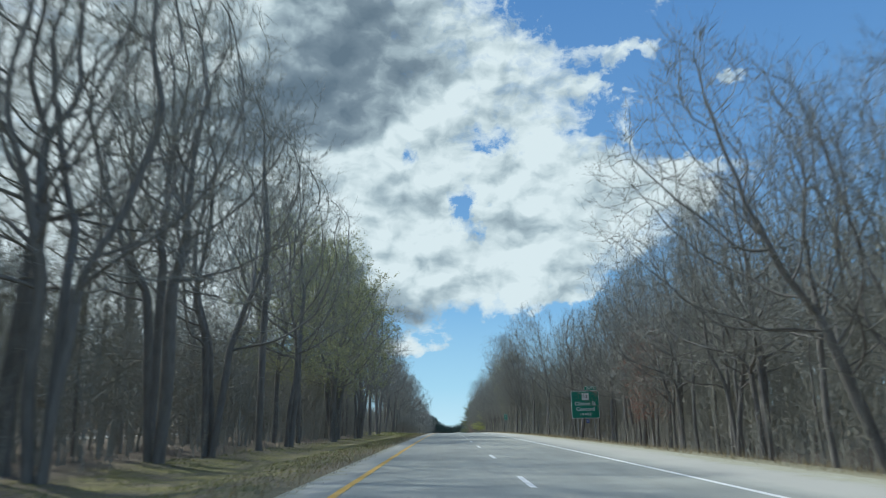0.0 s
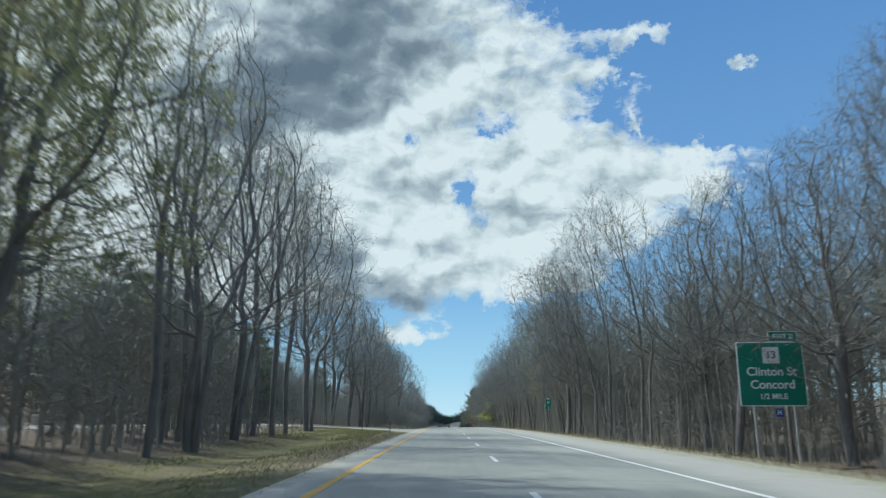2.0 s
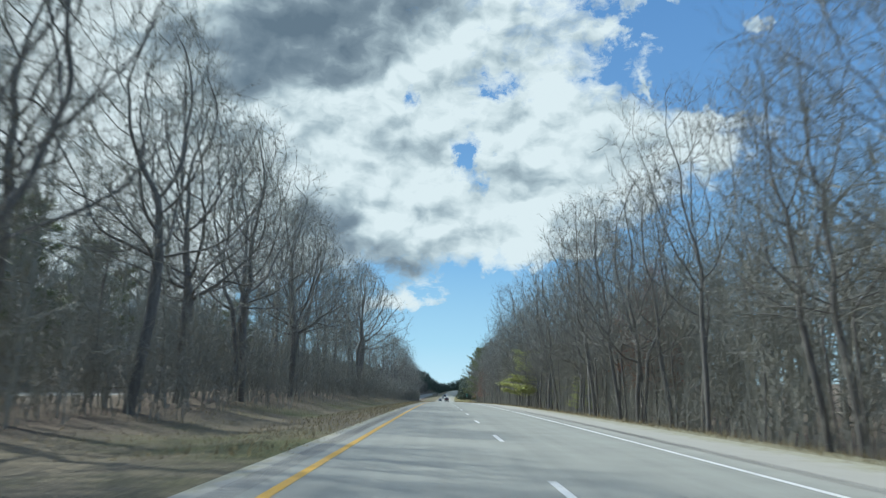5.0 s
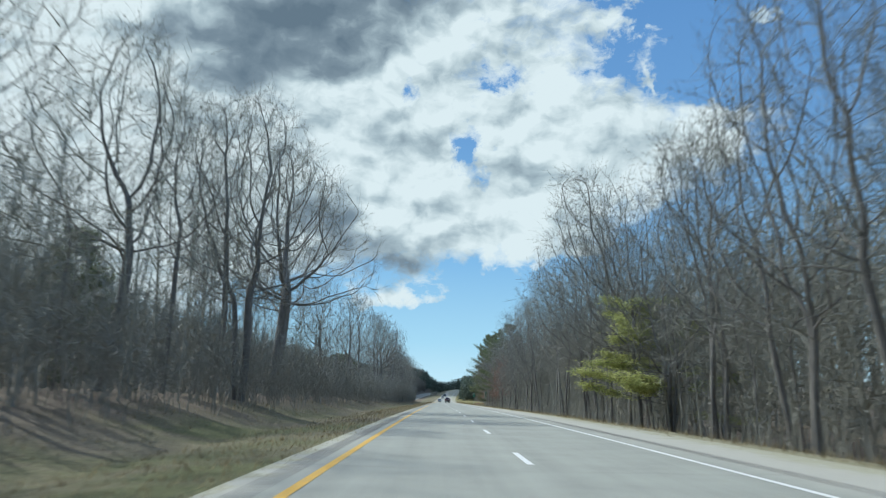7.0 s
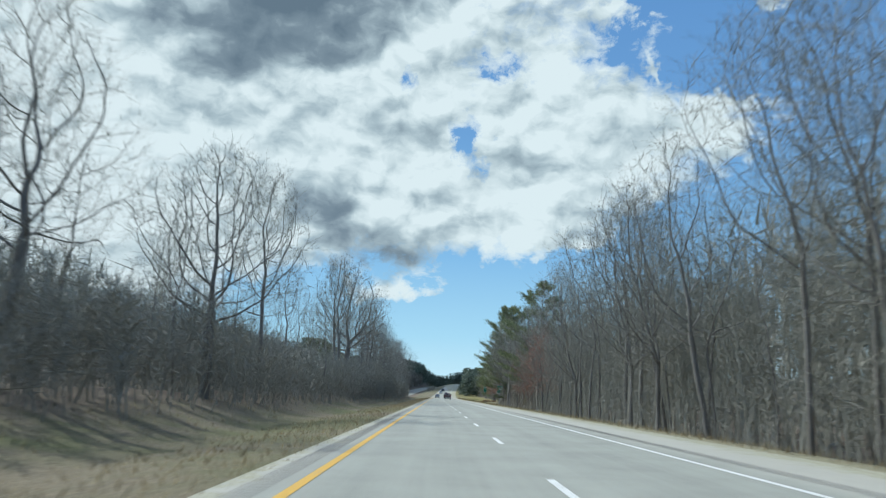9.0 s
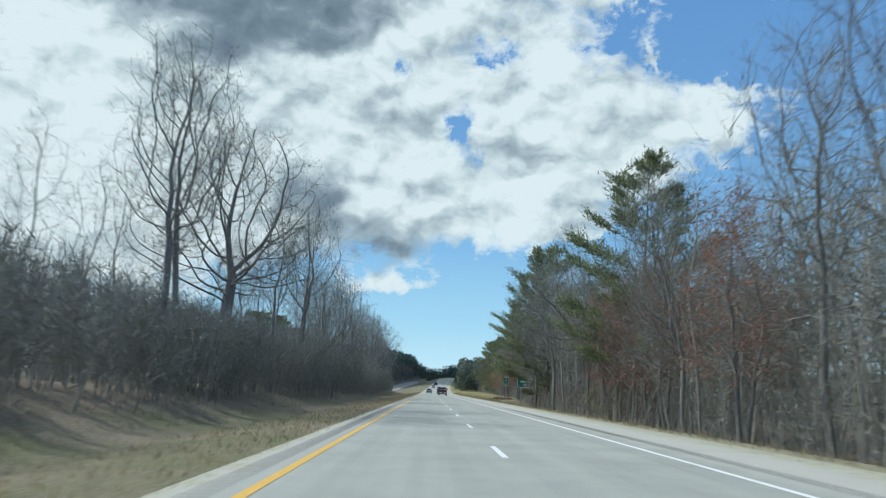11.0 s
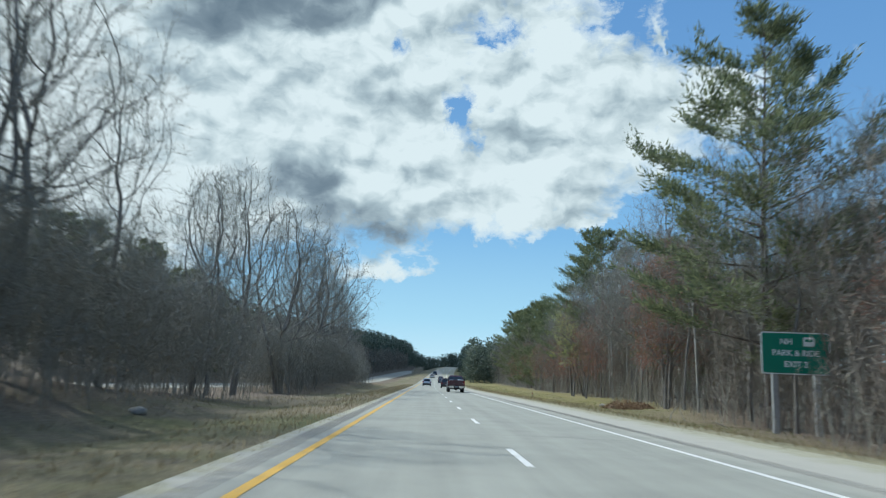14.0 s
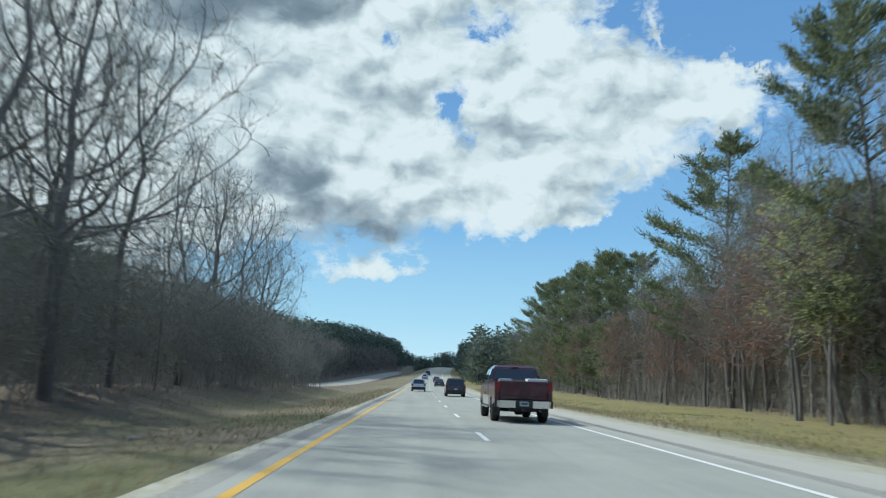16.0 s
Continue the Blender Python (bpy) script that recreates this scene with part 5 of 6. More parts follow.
def arch(yc, r, n=7):
    return [(yc - r * math.cos(math.pi * i / n), 0.42 + r * math.sin(math.pi * i / n) * 0.98) for i in range(n + 1)]


def pane(name, a, b, c, d, material, parent, label=""):
    """A window of four corners, a little thick."""
    pts = [Vector(p) for p in (a, b, c, d)]
    nrm = (pts[1] - pts[0]).cross(pts[3] - pts[0]).normalized() * 0.012
    return part(name, loft(name, [[tuple(p - nrm) for p in pts], [tuple(p + nrm) for p in pts]], material), parent, label)


def pickup_truck(m):
    e = tagged(new("pickup_truck"), "maroon crew-cab pickup truck with chrome rear bumper, in the outer lane", "truck")
    e.matrix_basis = m
    # bed
    side = [(0.12, 0.66), (0.72, 0.66)] + arch(1.28, 0.50) + [(2.3, 0.60), (2.3, 1.43), (0.10, 1.43), (0.08, 0.9)]
    part("bed_side", slab("bed_side", side, -1.01, -0.92, MAROON), e)
    part("bed_side", slab("bed_side", side, 0.92, 1.01, MAROON), e)
    part("bed_floor", box("bed_floor", -0.92, 0.92, 0.16, 2.3, 0.78, 0.86, BLACK, 0.0), e)
    part("bed_front", box("bed_front", -0.92, 0.92, 2.22, 2.3, 0.86, 1.43, MAROON), e)
    gate = part("tailgate", box("tailgate", -0.83, 0.83, 0.06, 0.15, 0.80, 1.43, MAROON, 0.025), e)
    part("emblem", box("emblem", -0.13, 0.13, 0.045, 0.07, 1.14, 1.19, BLACK, 0.01), gate, "small dark emblem")
    part("gate_handle", box("gate_handle", -0.12, 0.12, 0.04, 0.07, 1.27, 1.33, BLACK, 0.01), gate)
    part("gate_groove", box("gate_groove", -0.70, 0.70, 0.052, 0.065, 0.90, 0.93, BLACK, 0.004), gate)
    for s in (-1, 1):
        part("bed_corner", box("bed_corner", *sorted((s * 0.84, s * 1.0)), 0.07, 0.16, 0.78, 1.055, MAROON, 0.02), e)
        part("taillight", box("taillight", *sorted((s * 0.84, s * 1.005)), 0.05, 0.17, 1.06, 1.40, REDLENS, 0.02), e, "red tail lamp")
        part("bed_rail", box("bed_rail", *sorted((s * 0.90, s * 1.02)), 0.12, 2.3, 1.43, 1.455, BLACK, 0.008), e)
        part("mud_flap", box("mud_flap", *sorted((s * 0.74, s * 0.99)), 0.74, 0.76, 0.22, 0.62, BLACK, 0.004), e)
    # bumper
    bumper = part("rear_bumper", loft("rear_bumper", [[(-1.0, 0.12, 0.55), (-1.0, 0.12, 0.76), (-1.0, -0.02, 0.74), (-1.0, 0.0, 0.57)],
                                                      [(-0.86, 0.12, 0.50), (-0.86, 0.12, 0.78), (-0.86, -0.12, 0.76), (-0.86, -0.10, 0.52)],
                                                      [(0.86, 0.12, 0.50), (0.86, 0.12, 0.78), (0.86, -0.12, 0.76), (0.86, -0.10, 0.52)],
                                                      [(1.0, 0.12, 0.55), (1.0, 0.12, 0.76), (1.0, -0.02, 0.74), (1.0, 0.0, 0.57)]], CHROME, 0.015), e, "dented chrome step bumper")
    part("bumper_step", box("bumper_step", -0.30, 0.30, -0.135, 0.0, 0.50, 0.79, BLACK, 0.015), bumper)
    for s in (-1, 1):
        part("bumper_cap", box("bumper_cap", *sorted((s * 0.94, s * 1.015)), -0.06, 0.13, 0.52, 0.785, BLACK, 0.03), bumper, "black plastic bumper corner")
    part("number_plate", box("number_plate", -0.155, 0.155, -0.150, -0.13, 0.58, 0.74, PLATE, 0.005), bumper, "pale number plate")
    part("plate_marks", box("plate_marks", -0.11, 0.11, -0.156, -0.149, 0.635, 0.69, NAVY, 0.0), bumper)
    hitch = part("tow_hitch", box("tow_hitch", -0.06, 0.06, -0.22, 0.5, 0.40, 0.50, BLACK, 0.01), e)
    part("hitch_bar", box("hitch_bar", -0.5, 0.5, 0.15, 0.25, 0.40, 0.50, BLACK, 0.01), hitch)
    part("axle", lathe("axle", [(-0.8, 0.0), (-0.8, 0.06), (-0.18, 0.07), (-0.1, 0.17), (0.1, 0.17), (0.18, 0.07), (0.8, 0.06), (0.8, 0.0)], BLACK, 16), e, "", pose(0, 1.28, 0.41))
    part("exhaust", lathe("exhaust", [(-0.05, 0.0), (-0.05, 0.045), (0.05, 0.045), (0.05, 0.0)], ALLOY, 12), e, "", pose(0.62, 0.35, 0.42, 0, 0, 90))
    part("chassis", box("chassis", -0.55, 0.55, 0.3, 5.8, 0.50, 0.66, BLACK, 0.02), e)
    # cab
    low = [(2.36, 0.52), (4.62, 0.52), (4.62, 1.40), (2.36, 1.44)]
    part("cab_body", slab("cab_body", low, -1.0, 1.0, MAROON, 0.05), e)
    front = [(4.62, 0.55), (4.72, 0.55)] + arch(5.22, 0.50) + [(5.95, 0.55), (6.02, 0.75), (6.0, 1.2), (5.9, 1.3), (4.62, 1.38)]
    part("bonnet", slab("bonnet", front, -0.99, 0.99, MAROON, 0.06), e)
    part("front_bumper", box("front_bumper", -1.0, 1.0, 5.95, 6.15, 0.5, 0.78, CHROME, 0.04), e)

    def cabin_ring(z, yb, yf, w):
        return [(-w, yb, z), (w, yb, z), (w, yf, z), (-w, yf, z)]
    part("cab_roof", loft("cab_roof", [cabin_ring(1.41, 2.38, 4.75, 0.97), cabin_ring(1.93, 2.52, 4.05, 0.80), cabin_ring(2.03, 2.68, 3.85, 0.70)], MAROON, 0.035), e)
    pane("rear_window", (-0.82, 2.385, 1.48), (0.82, 2.385, 1.48), (0.72, 2.485, 1.87), (-0.72, 2.485, 1.87), GLASS, e, "dark tinted rear window")
    pane("windscreen", (0.85, 4.70, 1.45), (-0.85, 4.70, 1.45), (-0.74, 4.12, 1.88), (0.74, 4.12, 1.88), GLASS, e)
    for s in (-1, 1):
        for y0, y1, y2, y3 in ((2.62, 3.42, 3.40, 2.72), (3.52, 4.50, 4.10, 3.50)):
            pane("side_window", (s * 0.975, y0, 1.46), (s * 0.975, y1, 1.46), (s * 0.835, y2, 1.88), (s * 0.835, y3, 1.88), GLASS, e)
        for y in (2.62, 3.52, 4.5):
            part("door_seam", box("door_seam", *sorted((s * 0.99, s * 1.003)), y, y + 0.012, 0.6, 1.42, BLACK, 0.0), e)
        for y in (2.75, 3.66):
            part("door_handle", box("door_handle", *sorted((s * 0.99, s * 1.04)), y, y + 0.2, 1.20, 1.24, CHROME, 0.01), e)
        mirror = part("wing_mirror", box("wing_mirror", *sorted((s * 1.08, s * 1.28)), 4.38, 4.50, 1.44, 1.70, BLACK, 0.04), e)
        part("mirror_arm", box("mirror_arm", *sorted((s * 0.95, s * 1.14)), 4.42, 4.48, 1.52, 1.57, BLACK, 0.01), mirror)
        part("mirror_glass", box("mirror_glass", *sorted((s * 1.11, s * 1.25)), 4.372, 4.385, 1.50, 1.66, GLASS, 0.004), mirror)
        part("running_board", box("running_board", *sorted((s * 0.93, s * 1.06)), 2.4, 4.5, 0.44, 0.50, CHROME, 0.02), e)
        # silver trim, taller so its colour stands for sun glancing off the doors
        part("stone_guard", slab("stone_guard", [(2.36, 0.54), (4.6, 0.54), (4.6, 0.90), (2.36, 0.90)], *sorted((s * 1.0, s * 1.008)), SILVER, 0.0), e, "silver lower door trim, drawn tall for the sunlit sheen")
        wheel(e, s * 0.86, 1.28, 0.405, 0.29, s)
        wheel(e, s * 0.86, 5.22, 0.405, 0.29, s)
    part("brake_lamp", box("brake_lamp", -0.14, 0.14, 2.50, 2.56, 1.94, 1.975, REDLENS, 0.008), e)
    return e


def passenger_car(name, label, m, body, length, width, height, ground, tail, roofrear, estate=True):
    """A family car seen from behind: body with wheel arches, cabin, lamps, bumper."""
    e = tagged(new(name), label, "car")
    e.matrix_basis = m
    w, r = width / 2, 0.345
    belt = 0.56 * height
    ya, yf = 0.19 * length, 0.80 * length
    out = [(0.05, ground), (ya - 0.46, ground)] + [(y, z - 0.08) for y, z in arch(ya, 0.42)] + [(ya + 0.46, ground), (yf - 0.46, ground)] + [(y, z - 0.08) for y, z in arch(yf, 0.42)] + \
          [(length - 0.12, ground), (length, 0.5 * belt + 0.15), (length - 0.08, belt - 0.12), (length * 0.73, belt), (0.10, belt + tail), (0.0, 0.5 * belt + 0.2)]
    part("body", slab("body", out, -w, w, body, 0.07), e)

    def ring(z, yb, y2, k):
        return [(-k, yb, z), (k, yb, z), (k, y2, z), (-k, y2, z)]
    yb = 0.10 if estate else 0.16 * length
    yr = yb + roofrear
    part("cabin", loft("cabin", [ring(belt - 0.02, yb, length * 0.74, w * 0.95), ring(height - 0.08, yr, length * 0.56, w * 0.76), ring(height, yr + 0.14, length * 0.50, w * 0.66)], body, 0.04), e)
    z0, z1 = belt + 0.06, height - 0.13
    f0, f1 = (z0 - belt + 0.02) / (height - 0.06 - belt), (z1 - belt + 0.02) / (height - 0.06 - belt)
    k0, k1 = w * (0.95 - 0.19 * f0), w * (0.95 - 0.19 * f1)
    pane("rear_window", (-k0 + 0.14, yb + roofrear * f0 - 0.006, z0), (k0 - 0.14, yb + roofrear * f0 - 0.006, z0), (k1 - 0.12, yb + roofrear * f1 - 0.006, z1), (-k1 + 0.12, yb + roofrear * f1 - 0.006, z1), GLASS, e, "dark rear window")
    for s in (-1, 1):
        for a, b in ((0.14, 0.32), (0.34, 0.50), (0.52, 0.66)):
            t0 = max(a * length, yb + 0.25)
            pane("side_window", (s * (k0 + 0.006), t0, z0), (s * (k0 + 0.006), b * length, z0), (s * (k1 + 0.006), b * length - (0.28 if b > 0.6 else 0.02), z1), (s * (k1 + 0.006), t0 + 0.15, z1), GLASS, e)
        part("taillight", box("taillight", *sorted((s * (w - 0.26), s * (w + 0.004))), -0.015, 0.16, belt - 0.20, belt + tail - 0.02, REDLENS, 0.03), e, "red tail lamp")
        part("wing_mirror", box("wing_mirror", *sorted((s * (w - 0.02), s * (w + 0.17))), length * 0.64, length * 0.64 + 0.1, belt + 0.02, belt + 0.16, body, 0.03), e)
        wheel(e, s * (w - 0.12), ya, r, 0.22, s)
        wheel(e, s * (w - 0.12), yf, r, 0.22, s)
        if estate:
            part("roof_rail", box("roof_rail", *sorted((s * w * 0.62, s * w * 0.66)), yr + 0.2, length * 0.5, height - 0.01, height + 0.04, BLACK, 0.01), e)
    part("rear_bumper", box("rear_bumper", -w + 0.03, w - 0.03, -0.07, 0.12, ground + 0.02, ground + 0.30, BLACK if estate else body, 0.04), e)
    part("number_plate", box("number_plate", -0.155, 0.155, -0.03, 0.0, 0.5 * belt + 0.16, 0.5 * belt + 0.31, PLATE, 0.005), e, "pale number plate")
    part("underbody", box("underbody", -w + 0.1, w - 0.1, 0.15, length - 0.2, ground - 0.06, ground + 0.1, BLACK, 0.0), e)
    return e


def on_road(u, y):
    return pose(road_x(y) + u, y, road_z(y), math.degrees(math.atan(road_grade(y))), 0, -math.degrees(math.atan(road_x(y + 1) - road_x(y))))


pickup_truck(on_road(2.06, 535.5))
box_lid = tagged(new("storage_bin", box("storage_bin", -0.36, 0.36, -0.25, 0.25, 0.0, 0.66, COVER, 0.04)), "white plastic storage bin standing in the truck bed", "bin")
box_lid.matrix_basis = on_road(2.06, 535.5) @ pose(0.52, 0.55, 0.865)
sack = tagged(new("tool_bag", box("tool_bag", -0.42, 0.42, -0.3, 0.3, 0.0, 0.62, BLACK, 0.14)), "black bulging bag lying in the truck bed", "bag")
sack.matrix_basis = on_road(2.06, 535.5) @ pose(-0.02, 1.75, 0.865)
bundle = tagged(new("tarpaulin", box("tarpaulin", -0.24, 0.24, -0.2, 0.2, 0.0, 0.64, GALV, 0.08)), "folded grey tarpaulin in the truck bed", "tarpaulin")
bundle.matrix_basis = on_road(2.06, 535.5) @ pose(-0.58, 0.7, 0.865)
passenger_car("sport_utility", "dark maroon sport utility vehicle with black bumper, in the outer lane", on_road(2.0, 581.0), DARKRED, 4.7, 1.9, 1.76, 0.30, 0.03, 0.28)
passenger_car("hatchback", "silver-grey compact crossover in the passing lane", on_road(-1.65, 604.5), SILVER, 4.4, 1.82, 1.62, 0.26, 0.05, 0.42)
passenger_car("saloon_car", "dark blue saloon car far off in the outer lane", on_road(1.85, 652.0), NAVY, 4.7, 1.83, 1.46, 0.22, 0.06, 0.75, False)
passenger_car("saloon_car", "small dark saloon car farther along the outer lane", on_road(1.7, 700.0), DARKRED, 4.6, 1.8, 1.46, 0.22, 0.06, 0.75, False)
passenger_car("hatchback", "white crossover far along the passing lane", on_road(-1.8, 735.0), WHITEPAINT, 4.4, 1.82, 1.64, 0.26, 0.05, 0.42)
passenger_car("sport_utility", "distant dark sport utility vehicle climbing the rise", on_road(-1.8, 790.0), NAVY, 4.7, 1.9, 1.78, 0.30, 0.03, 0.28)

# ---------- signs and posts ----------
GREEN = mat_plain("sign_green", (0.008, 0.20, 0.125), 0.4, 0.0, 0.12, 1.5)
SIGNWHITE = mat_plain("sign_white", (0.78, 0.80, 0.78), 0.45, 0.0, 0.06)
SIGNBLUE = mat_plain("sign_blue", (0.03, 0.08, 0.30), 0.45)
SIGNBLACK = mat_plain("sign_black", (0.02, 0.02, 0.02), 0.6)
TIMBER = mat_bark("weathered_post", (0.10, 0.085, 0.07), (0.26, 0.23, 0.19))


def rounded(name, w, h, depth, r, material):
    """A flat panel with rounded corners, in the x-z plane."""
    bm = bmesh.new()
    ring = []
    for cx, cz, a0 in ((w / 2 - r, h / 2 - r, 0), (-w / 2 + r, h / 2 - r, 90), (-w / 2 + r, -h / 2 + r, 180), (w / 2 - r, -h / 2 + r, 270)):
        for i in range(5):
            t = radians(a0 + 22.5 * i)
            ring.append((cx + r * math.cos(t), cz + r * math.sin(t)))
    a = [bm.verts.new((x, 0, z)) for x, z in ring]
    b = [bm.verts.new((x, depth, z)) for x, z in ring]
    bm.faces.new(a)
    bm.faces.new(b[::-1])
    for i in range(len(a)):
        bm.faces.new((a[i], b[i], b[(i + 1) % len(a)], a[(i + 1) % len(a)]))
    return bm_mesh(name, bm, material)


def words(text, size, parent, x, z, material=None, label=""):
    """Raised lettering on a sign's face."""
    c = bpy.data.curves.new("lettering", "FONT")
    c.body, c.size, c.align_x, c.align_y, c.extrude, c.offset = text, size, "CENTER", "CENTER", 0.004, size * 0.018
    tmp = bpy.data.objects.new("lettering", c)
    scene.collection.objects.link(tmp)
    bpy.context.view_layer.update()
    me = bpy.data.meshes.new_from_object(tmp.evaluated_get(bpy.context.evaluated_depsgraph_get()))
    bpy.data.objects.remove(tmp)
    me.materials.clear()
    me.materials.append(material or SIGNWHITE)
    return part("lettering", me, parent, label, pose(x, -0.012, z, 90, 0, 0))


def board(parent, name, w, h, x, z, label, r=0.14, rim=0.05):
    p = part(name, rounded(name, w, h, 0.03, r, SIGNWHITE), parent, "white sign border", pose(x, 0, z))
    part("face", rounded("face", w - 2 * rim, h - 2 * rim, 0.01, max(0.02, r - rim), GREEN), p, label, pose(0, -0.004, 0))
    return p


def sign_thing(name, label, x, y):
    e = tagged(new(name), label, "sign")
    e.matrix_basis = pose(x, y, road_z(y), 0, 0, -4)
    return e


def post(parent, name, x, z0, z1, w, material, depth=0.1):
    part(name, box(name, x - w / 2, x + w / 2, 0.04, 0.04 + depth, z0, z1, material, 0.008), parent, "plain support post")


# the guide sign before the exit
g = sign_thing("guide_sign", "large green exit guide sign on two steel posts before the wood", 18.35, 108.3)
b = board(g, "panel", 3.95, 3.85, 0, 3.8, "green sign sheeting")
sh = part("route_shield", rounded("route_shield", 0.98, 0.98, 0.012, 0.05, SIGNWHITE), b, "white state route marker", pose(0.05, -0.014, 1.12))
words("13", 0.62, sh, 0, 0, SIGNBLACK)
words("Clinton St", 0.72, b, 0, 0.12)
words("Concord", 0.72, b, 0, -0.66)
words("1/2 MILE", 0.46, b, 0, -1.36)
tab = board(g, "exit_tab", 1.75, 0.62, 0.85, 6.06, "green exit tab", 0.08, 0.035)
words("EXIT 2", 0.40, tab, 0, 0)
for px in (-1.15, 1.2):
    post(g, "post", px, -2.6, 5.6, 0.11, GALV, 0.15)
hs = part("hospital_plate", rounded("hospital_plate", 0.46, 0.5, 0.015, 0.04, SIGNBLUE), g, "small blue hospital plate", pose(0.25, 0, 1.5))
words("H", 0.38, hs, 0, 0)
post(g, "plate_post", 0.25, 1.2, 2.2, 0.06, GALV, 0.05)

# park and ride sign
g = sign_thing("guide_sign", "wide green park and ride guide sign on two steel posts", 15.5, 479.5)
b = board(g, "panel", 3.15, 1.95, 0, 3.15, "green sign sheeting")
words("NH", 0.38, b, -0.42, 0.52)
bus = part("bus_symbol", rounded("bus_symbol", 0.52, 0.42, 0.012, 0.06, SIGNWHITE), b, "white bus symbol", pose(0.62, -0.014, 0.55))
part("bus_window", box("bus_window", -0.17, 0.17, -0.02, 0.0, 0.0, 0.12, GREEN, 0.0), bus)
words("PARK & RIDE", 0.38, b, 0, 0.0)
words("EXIT 2", 0.38, b, 0, -0.52)
for px in (-0.95, 0.98):
    part("post", box("post", px - 0.13, px + 0.13, 0.04, 0.26, -1.2, 3.9, GALV, 0.02), g, "thick grey steel post")

# two upright markers
for mx, my, mw, mh, mz in ((9.7, 144.3, 0.68, 1.2, 2.8), (8.9, 450.3, 0.66, 1.2, 2.75)):
    g = sign_thing("marker_sign", "narrow green upright distance marker on a single post", mx, my)
    tagged(g, group="roadside markers")
    b = board(g, "panel", mw, mh, 0, mz, "green sign sheeting", 0.05, 0.02)
    for bx, bz, bw, bh in [(-0.21 + 0.07 * i, 0.40, 0.05, 0.10) for i in range(7)] + [(0, -0.24, 0.50, 0.014), (0, -0.36, 0.09, 0.13)]:
        part("bar", box("bar", bx - bw / 2, bx + bw / 2, -0.012, 0.0, bz * mh - bh / 2, bz * mh + bh / 2, SIGNWHITE, 0.0), b)
    shield = part("shield", rounded("shield", 0.26, 0.30, 0.008, 0.10, SIGNWHITE), b, "white route shield outline", pose(0, -0.012, 0.10 * mh))
    part("shield_field", rounded("shield_field", 0.20, 0.24, 0.006, 0.08, GREEN), shield, "green shield field", pose(0, -0.006, 0))
    part("shield_bar", box("shield_bar", -0.05, 0.05, -0.012, -0.004, -0.06, 0.05, SIGNWHITE, 0.0), shield)
    post(g, "post", 0, -1.4, mz + mh / 2, 0.06, GALV, 0.04)


def marker_post(x, y, h, lean):
    e = tagged(new("marker_post"), "weathered thin post beside the median crossing", "post", "crossing posts")
    e.matrix_basis = pose(x, y, ground_z(x, y), 0, lean, 0)
    part("shaft", box("shaft", -0.045, 0.045, -0.03, 0.03, -0.3, h, TIMBER, 0.01), e)
    part("reflector", box("reflector", -0.04, 0.04, -0.036, -0.029, h - 0.2, h - 0.06, REDLENS, 0.004), e, "dull red reflector")


marker_post(-6.15, 127.5, 0.95, 2)
marker_post(-9.4, 136.0, 1.0, -3)
marker_post(9.6, 524.0, 0.6, 0)


# ---------- small things on the verge ----------
def stick(x, y, length, lean, seed, material, radius=0.03):
    r = random.Random(seed)
    t = Tubes()
    pts = bent(r, Vector((0, 0, -0.05)), Vector((lean, 0.1, 1)), length, 6, 0.28, 0.0)
    t.tube(pts, [radius * (1 - 0.12 * i) for i in range(7)], 6)
    for i in (3, 4):
        t.spike(pts[i], pts[i] + (rvec(r) + Vector((0, 0, 0.6))).normalized() * length * 0.25, radius * 0.5)
    ob = tagged(new("dead_branch", t.mesh("dead_branch", material)), "bleached crooked dead branch standing in the verge", "branch", "dead branches")
    ob.matrix_basis = pose(x, y, ground_z(x, y))


def snag(x, y, height, lean, seed):
    """A broken-off dead trunk."""
    r = random.Random(seed)
    t = Tubes()
    pts = bent(r, Vector((0, 0, -0.3)), Vector((lean, 0, 1)), height + 0.3, 5, 0.05, 0.0)
    t.tube(pts, [0.13, 0.11, 0.105, 0.10, 0.095, 0.085], 8)
    for i in range(6):
        a = i * 1.05
        t.spike(pts[-1] + Vector((math.cos(a), math.sin(a), -0.3)) * 0.06, pts[-1] + Vector((math.cos(a) * 0.05, math.sin(a) * 0.05, r.uniform(0.05, 0.3))), 0.035)
    t.spike(pts[3], pts[3] + Vector((0.3, 0.1, 0.25)), 0.03)
    ob = tagged(new("tree_stub", t.mesh("tree_stub", BARK)), "dark broken-off dead trunk standing in the brush", "tree stump")
    ob.matrix_basis = pose(x, y, ground_z(x, y))


def fallen_log(x, y, length, turn, seed):
    """A bleached log with broken branch ends, lying in the grass."""
    r = random.Random(seed)
    t = Tubes()
    pts = bent(r, Vector((-length / 2, 0, 0.09)), Vector((1, 0, 0.03)), length, 6, 0.06, 0.0)
    t.tube(pts, [0.07, 0.10, 0.105, 0.10, 0.09, 0.08, 0.05], 8)
    for i in (1, 3, 4):
        t.spike(pts[i], pts[i] + Vector((r.uniform(-0.2, 0.2), r.uniform(-0.3, 0.3), 0.35)), 0.035)
    ob = tagged(new("fallen_log", t.mesh("fallen_log", PALE)), "bleached broken log lying on the verge grass", "log", "fallen logs")
    ob.matrix_basis = pose(x, y, ground_z(x, y), 0, 0, turn)


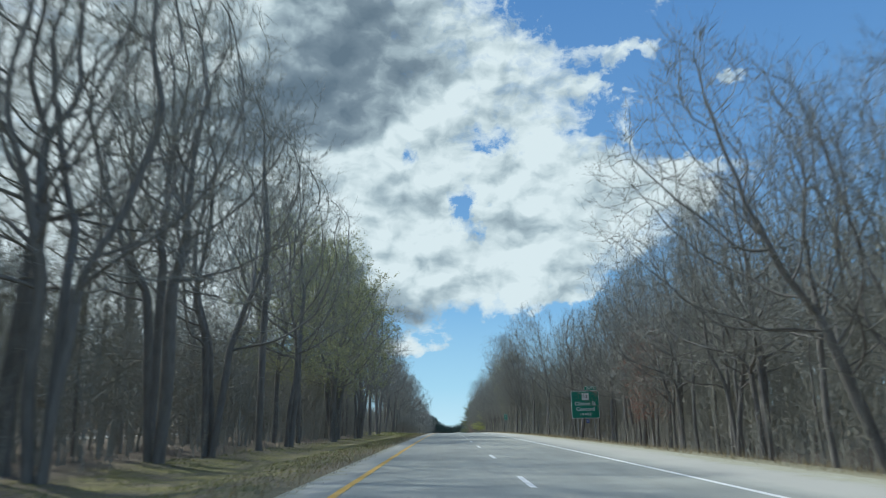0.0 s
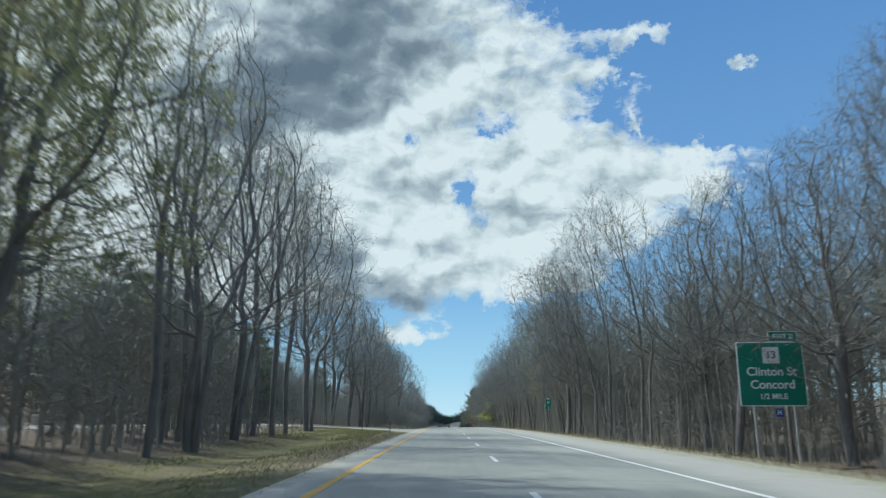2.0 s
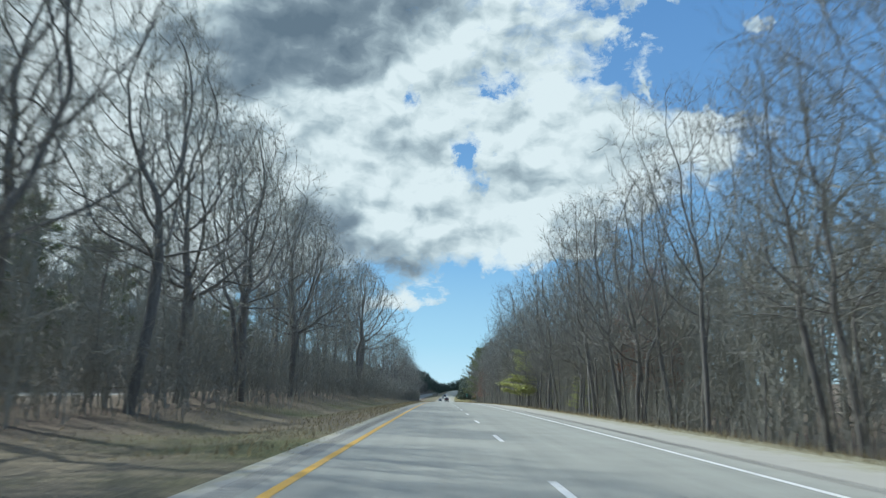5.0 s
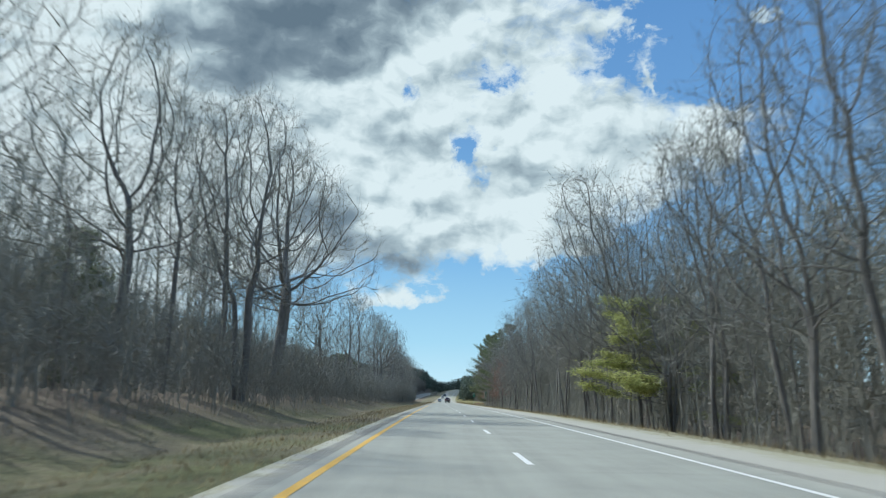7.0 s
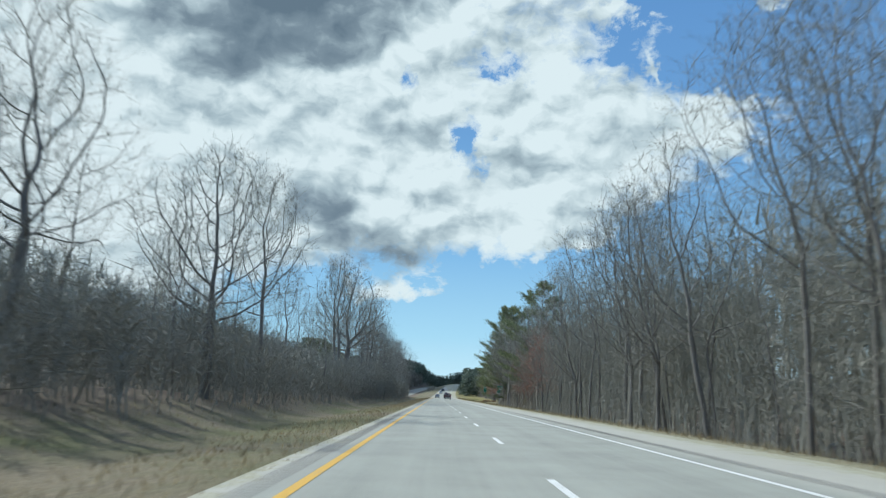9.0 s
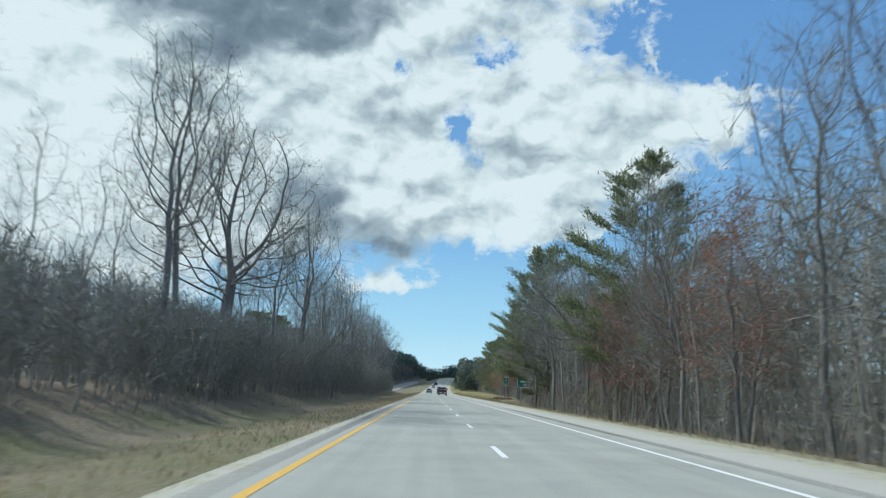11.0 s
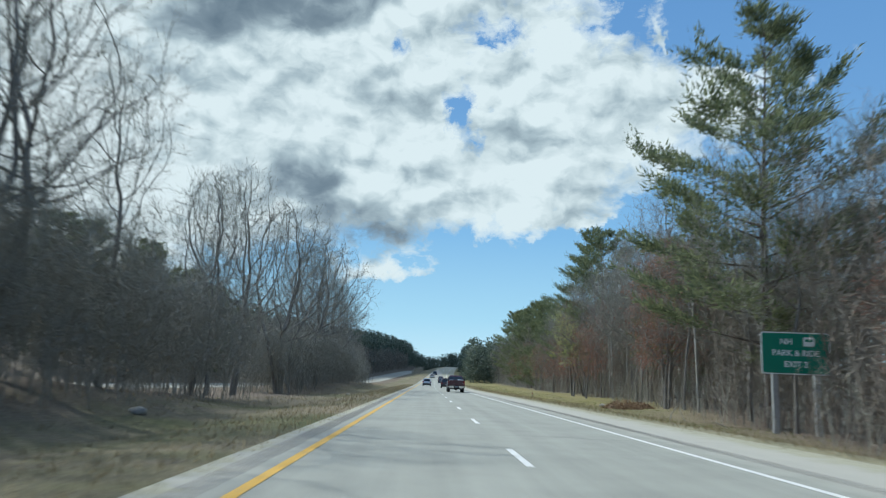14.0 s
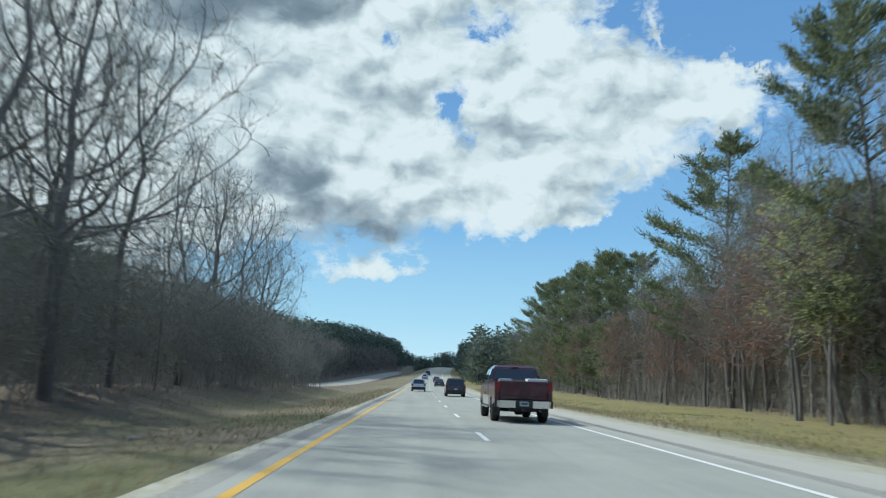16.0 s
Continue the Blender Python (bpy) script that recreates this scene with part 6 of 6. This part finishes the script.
fallen_log(10.0, 452.5, 1.7, 20, 3)
fallen_log(11.0, 451.0, 1.2, -35, 4)
fallen_log(10.2, 440.5, 1.4, 70, 5)
snag(-12.0, 430.0, 1.9, 0.08, 8)
stick(11.2, 484.5, 1.7, 0.15, 3, PALE)
stick(11.6, 483.0, 2.2, -0.4, 4, PALE, 0.02)
stick(17.4, 271.4, 2.6, 0.05, 5, PALE, 0.05)
for _i in range(14):
    _y = 200 + _i * 28 + rng.uniform(-8, 8)
    stick(wood_edge(_y) - rng.uniform(0.0, 2.0), _y, rng.uniform(0.8, 1.6), rng.choice((-2.5, 2.5)), 100 + _i, PALE, 0.03)


def stone(x, y, size, seed):
    bm = bmesh.new()
    bmesh.ops.create_icosphere(bm, subdivisions=2, radius=size)
    for v in bm.verts:
        n = noise.noise(v.co / size * 1.3 + Vector((seed, 0, 0)))
        v.co *= 1 + 0.35 * n
        v.co.z *= 0.6
    ob = tagged(new("stone", bm_mesh("stone", bm, PALE, True)), "pale fieldstone lying in the grass", "stone", "stones in the grass")
    ob.matrix_basis = pose(x, y, ground_z(x, y) + size * 0.2)


def brush_pile(x, y, size, seed):
    """A heap of raked dead leaves and cut twigs."""
    r = random.Random(seed)
    t = Tubes()
    for _ in range(1500):
        a, q = r.uniform(0, 6.28), math.sqrt(r.random())
        p = Vector((math.cos(a) * q * size * 1.25, math.sin(a) * q * size, size * 0.55 * (1 - q * q) * r.uniform(0.2, 1.0)))
        d = Vector((r.gauss(0, 1), r.gauss(0, 1), abs(r.gauss(0, 0.4)))).normalized()
        if r.random() < 0.12:
            t.spike(p, p + d * r.uniform(0.3, 0.8), 0.012)
        else:
            t.blade(p, d * r.uniform(0.08, 0.2), d.cross(rvec(r)).normalized() * r.uniform(0.03, 0.07))
    ob = tagged(new("brush_pile", t.mesh("brush_pile", LITTER, False)), "low heap of brown dead leaves and twigs on the verge", "brush pile")
    ob.matrix_basis = pose(x, y, ground_z(x, y))


LITTER = mat_leaf("dead_leaves", (0.16, 0.105, 0.06), (0.40, 0.27, 0.16), 0.2)
brush_pile(12.4, 498.5, 1.2, 5)
brush_pile(14.6, 502.0, 0.9, 6)
for _i, (_x, _y, _s) in enumerate(((-9.5, 522.0, 0.22), (-8.4, 528.0, 0.12), (-11.0, 470.0, 0.3), (-8.0, 445.0, 0.16), (-9.0, 420.0, 0.2), (-7.2, 74.0, 0.12), (12.5, 505.0, 0.25))):
    stone(_x, _y, _s, _i * 7.0)
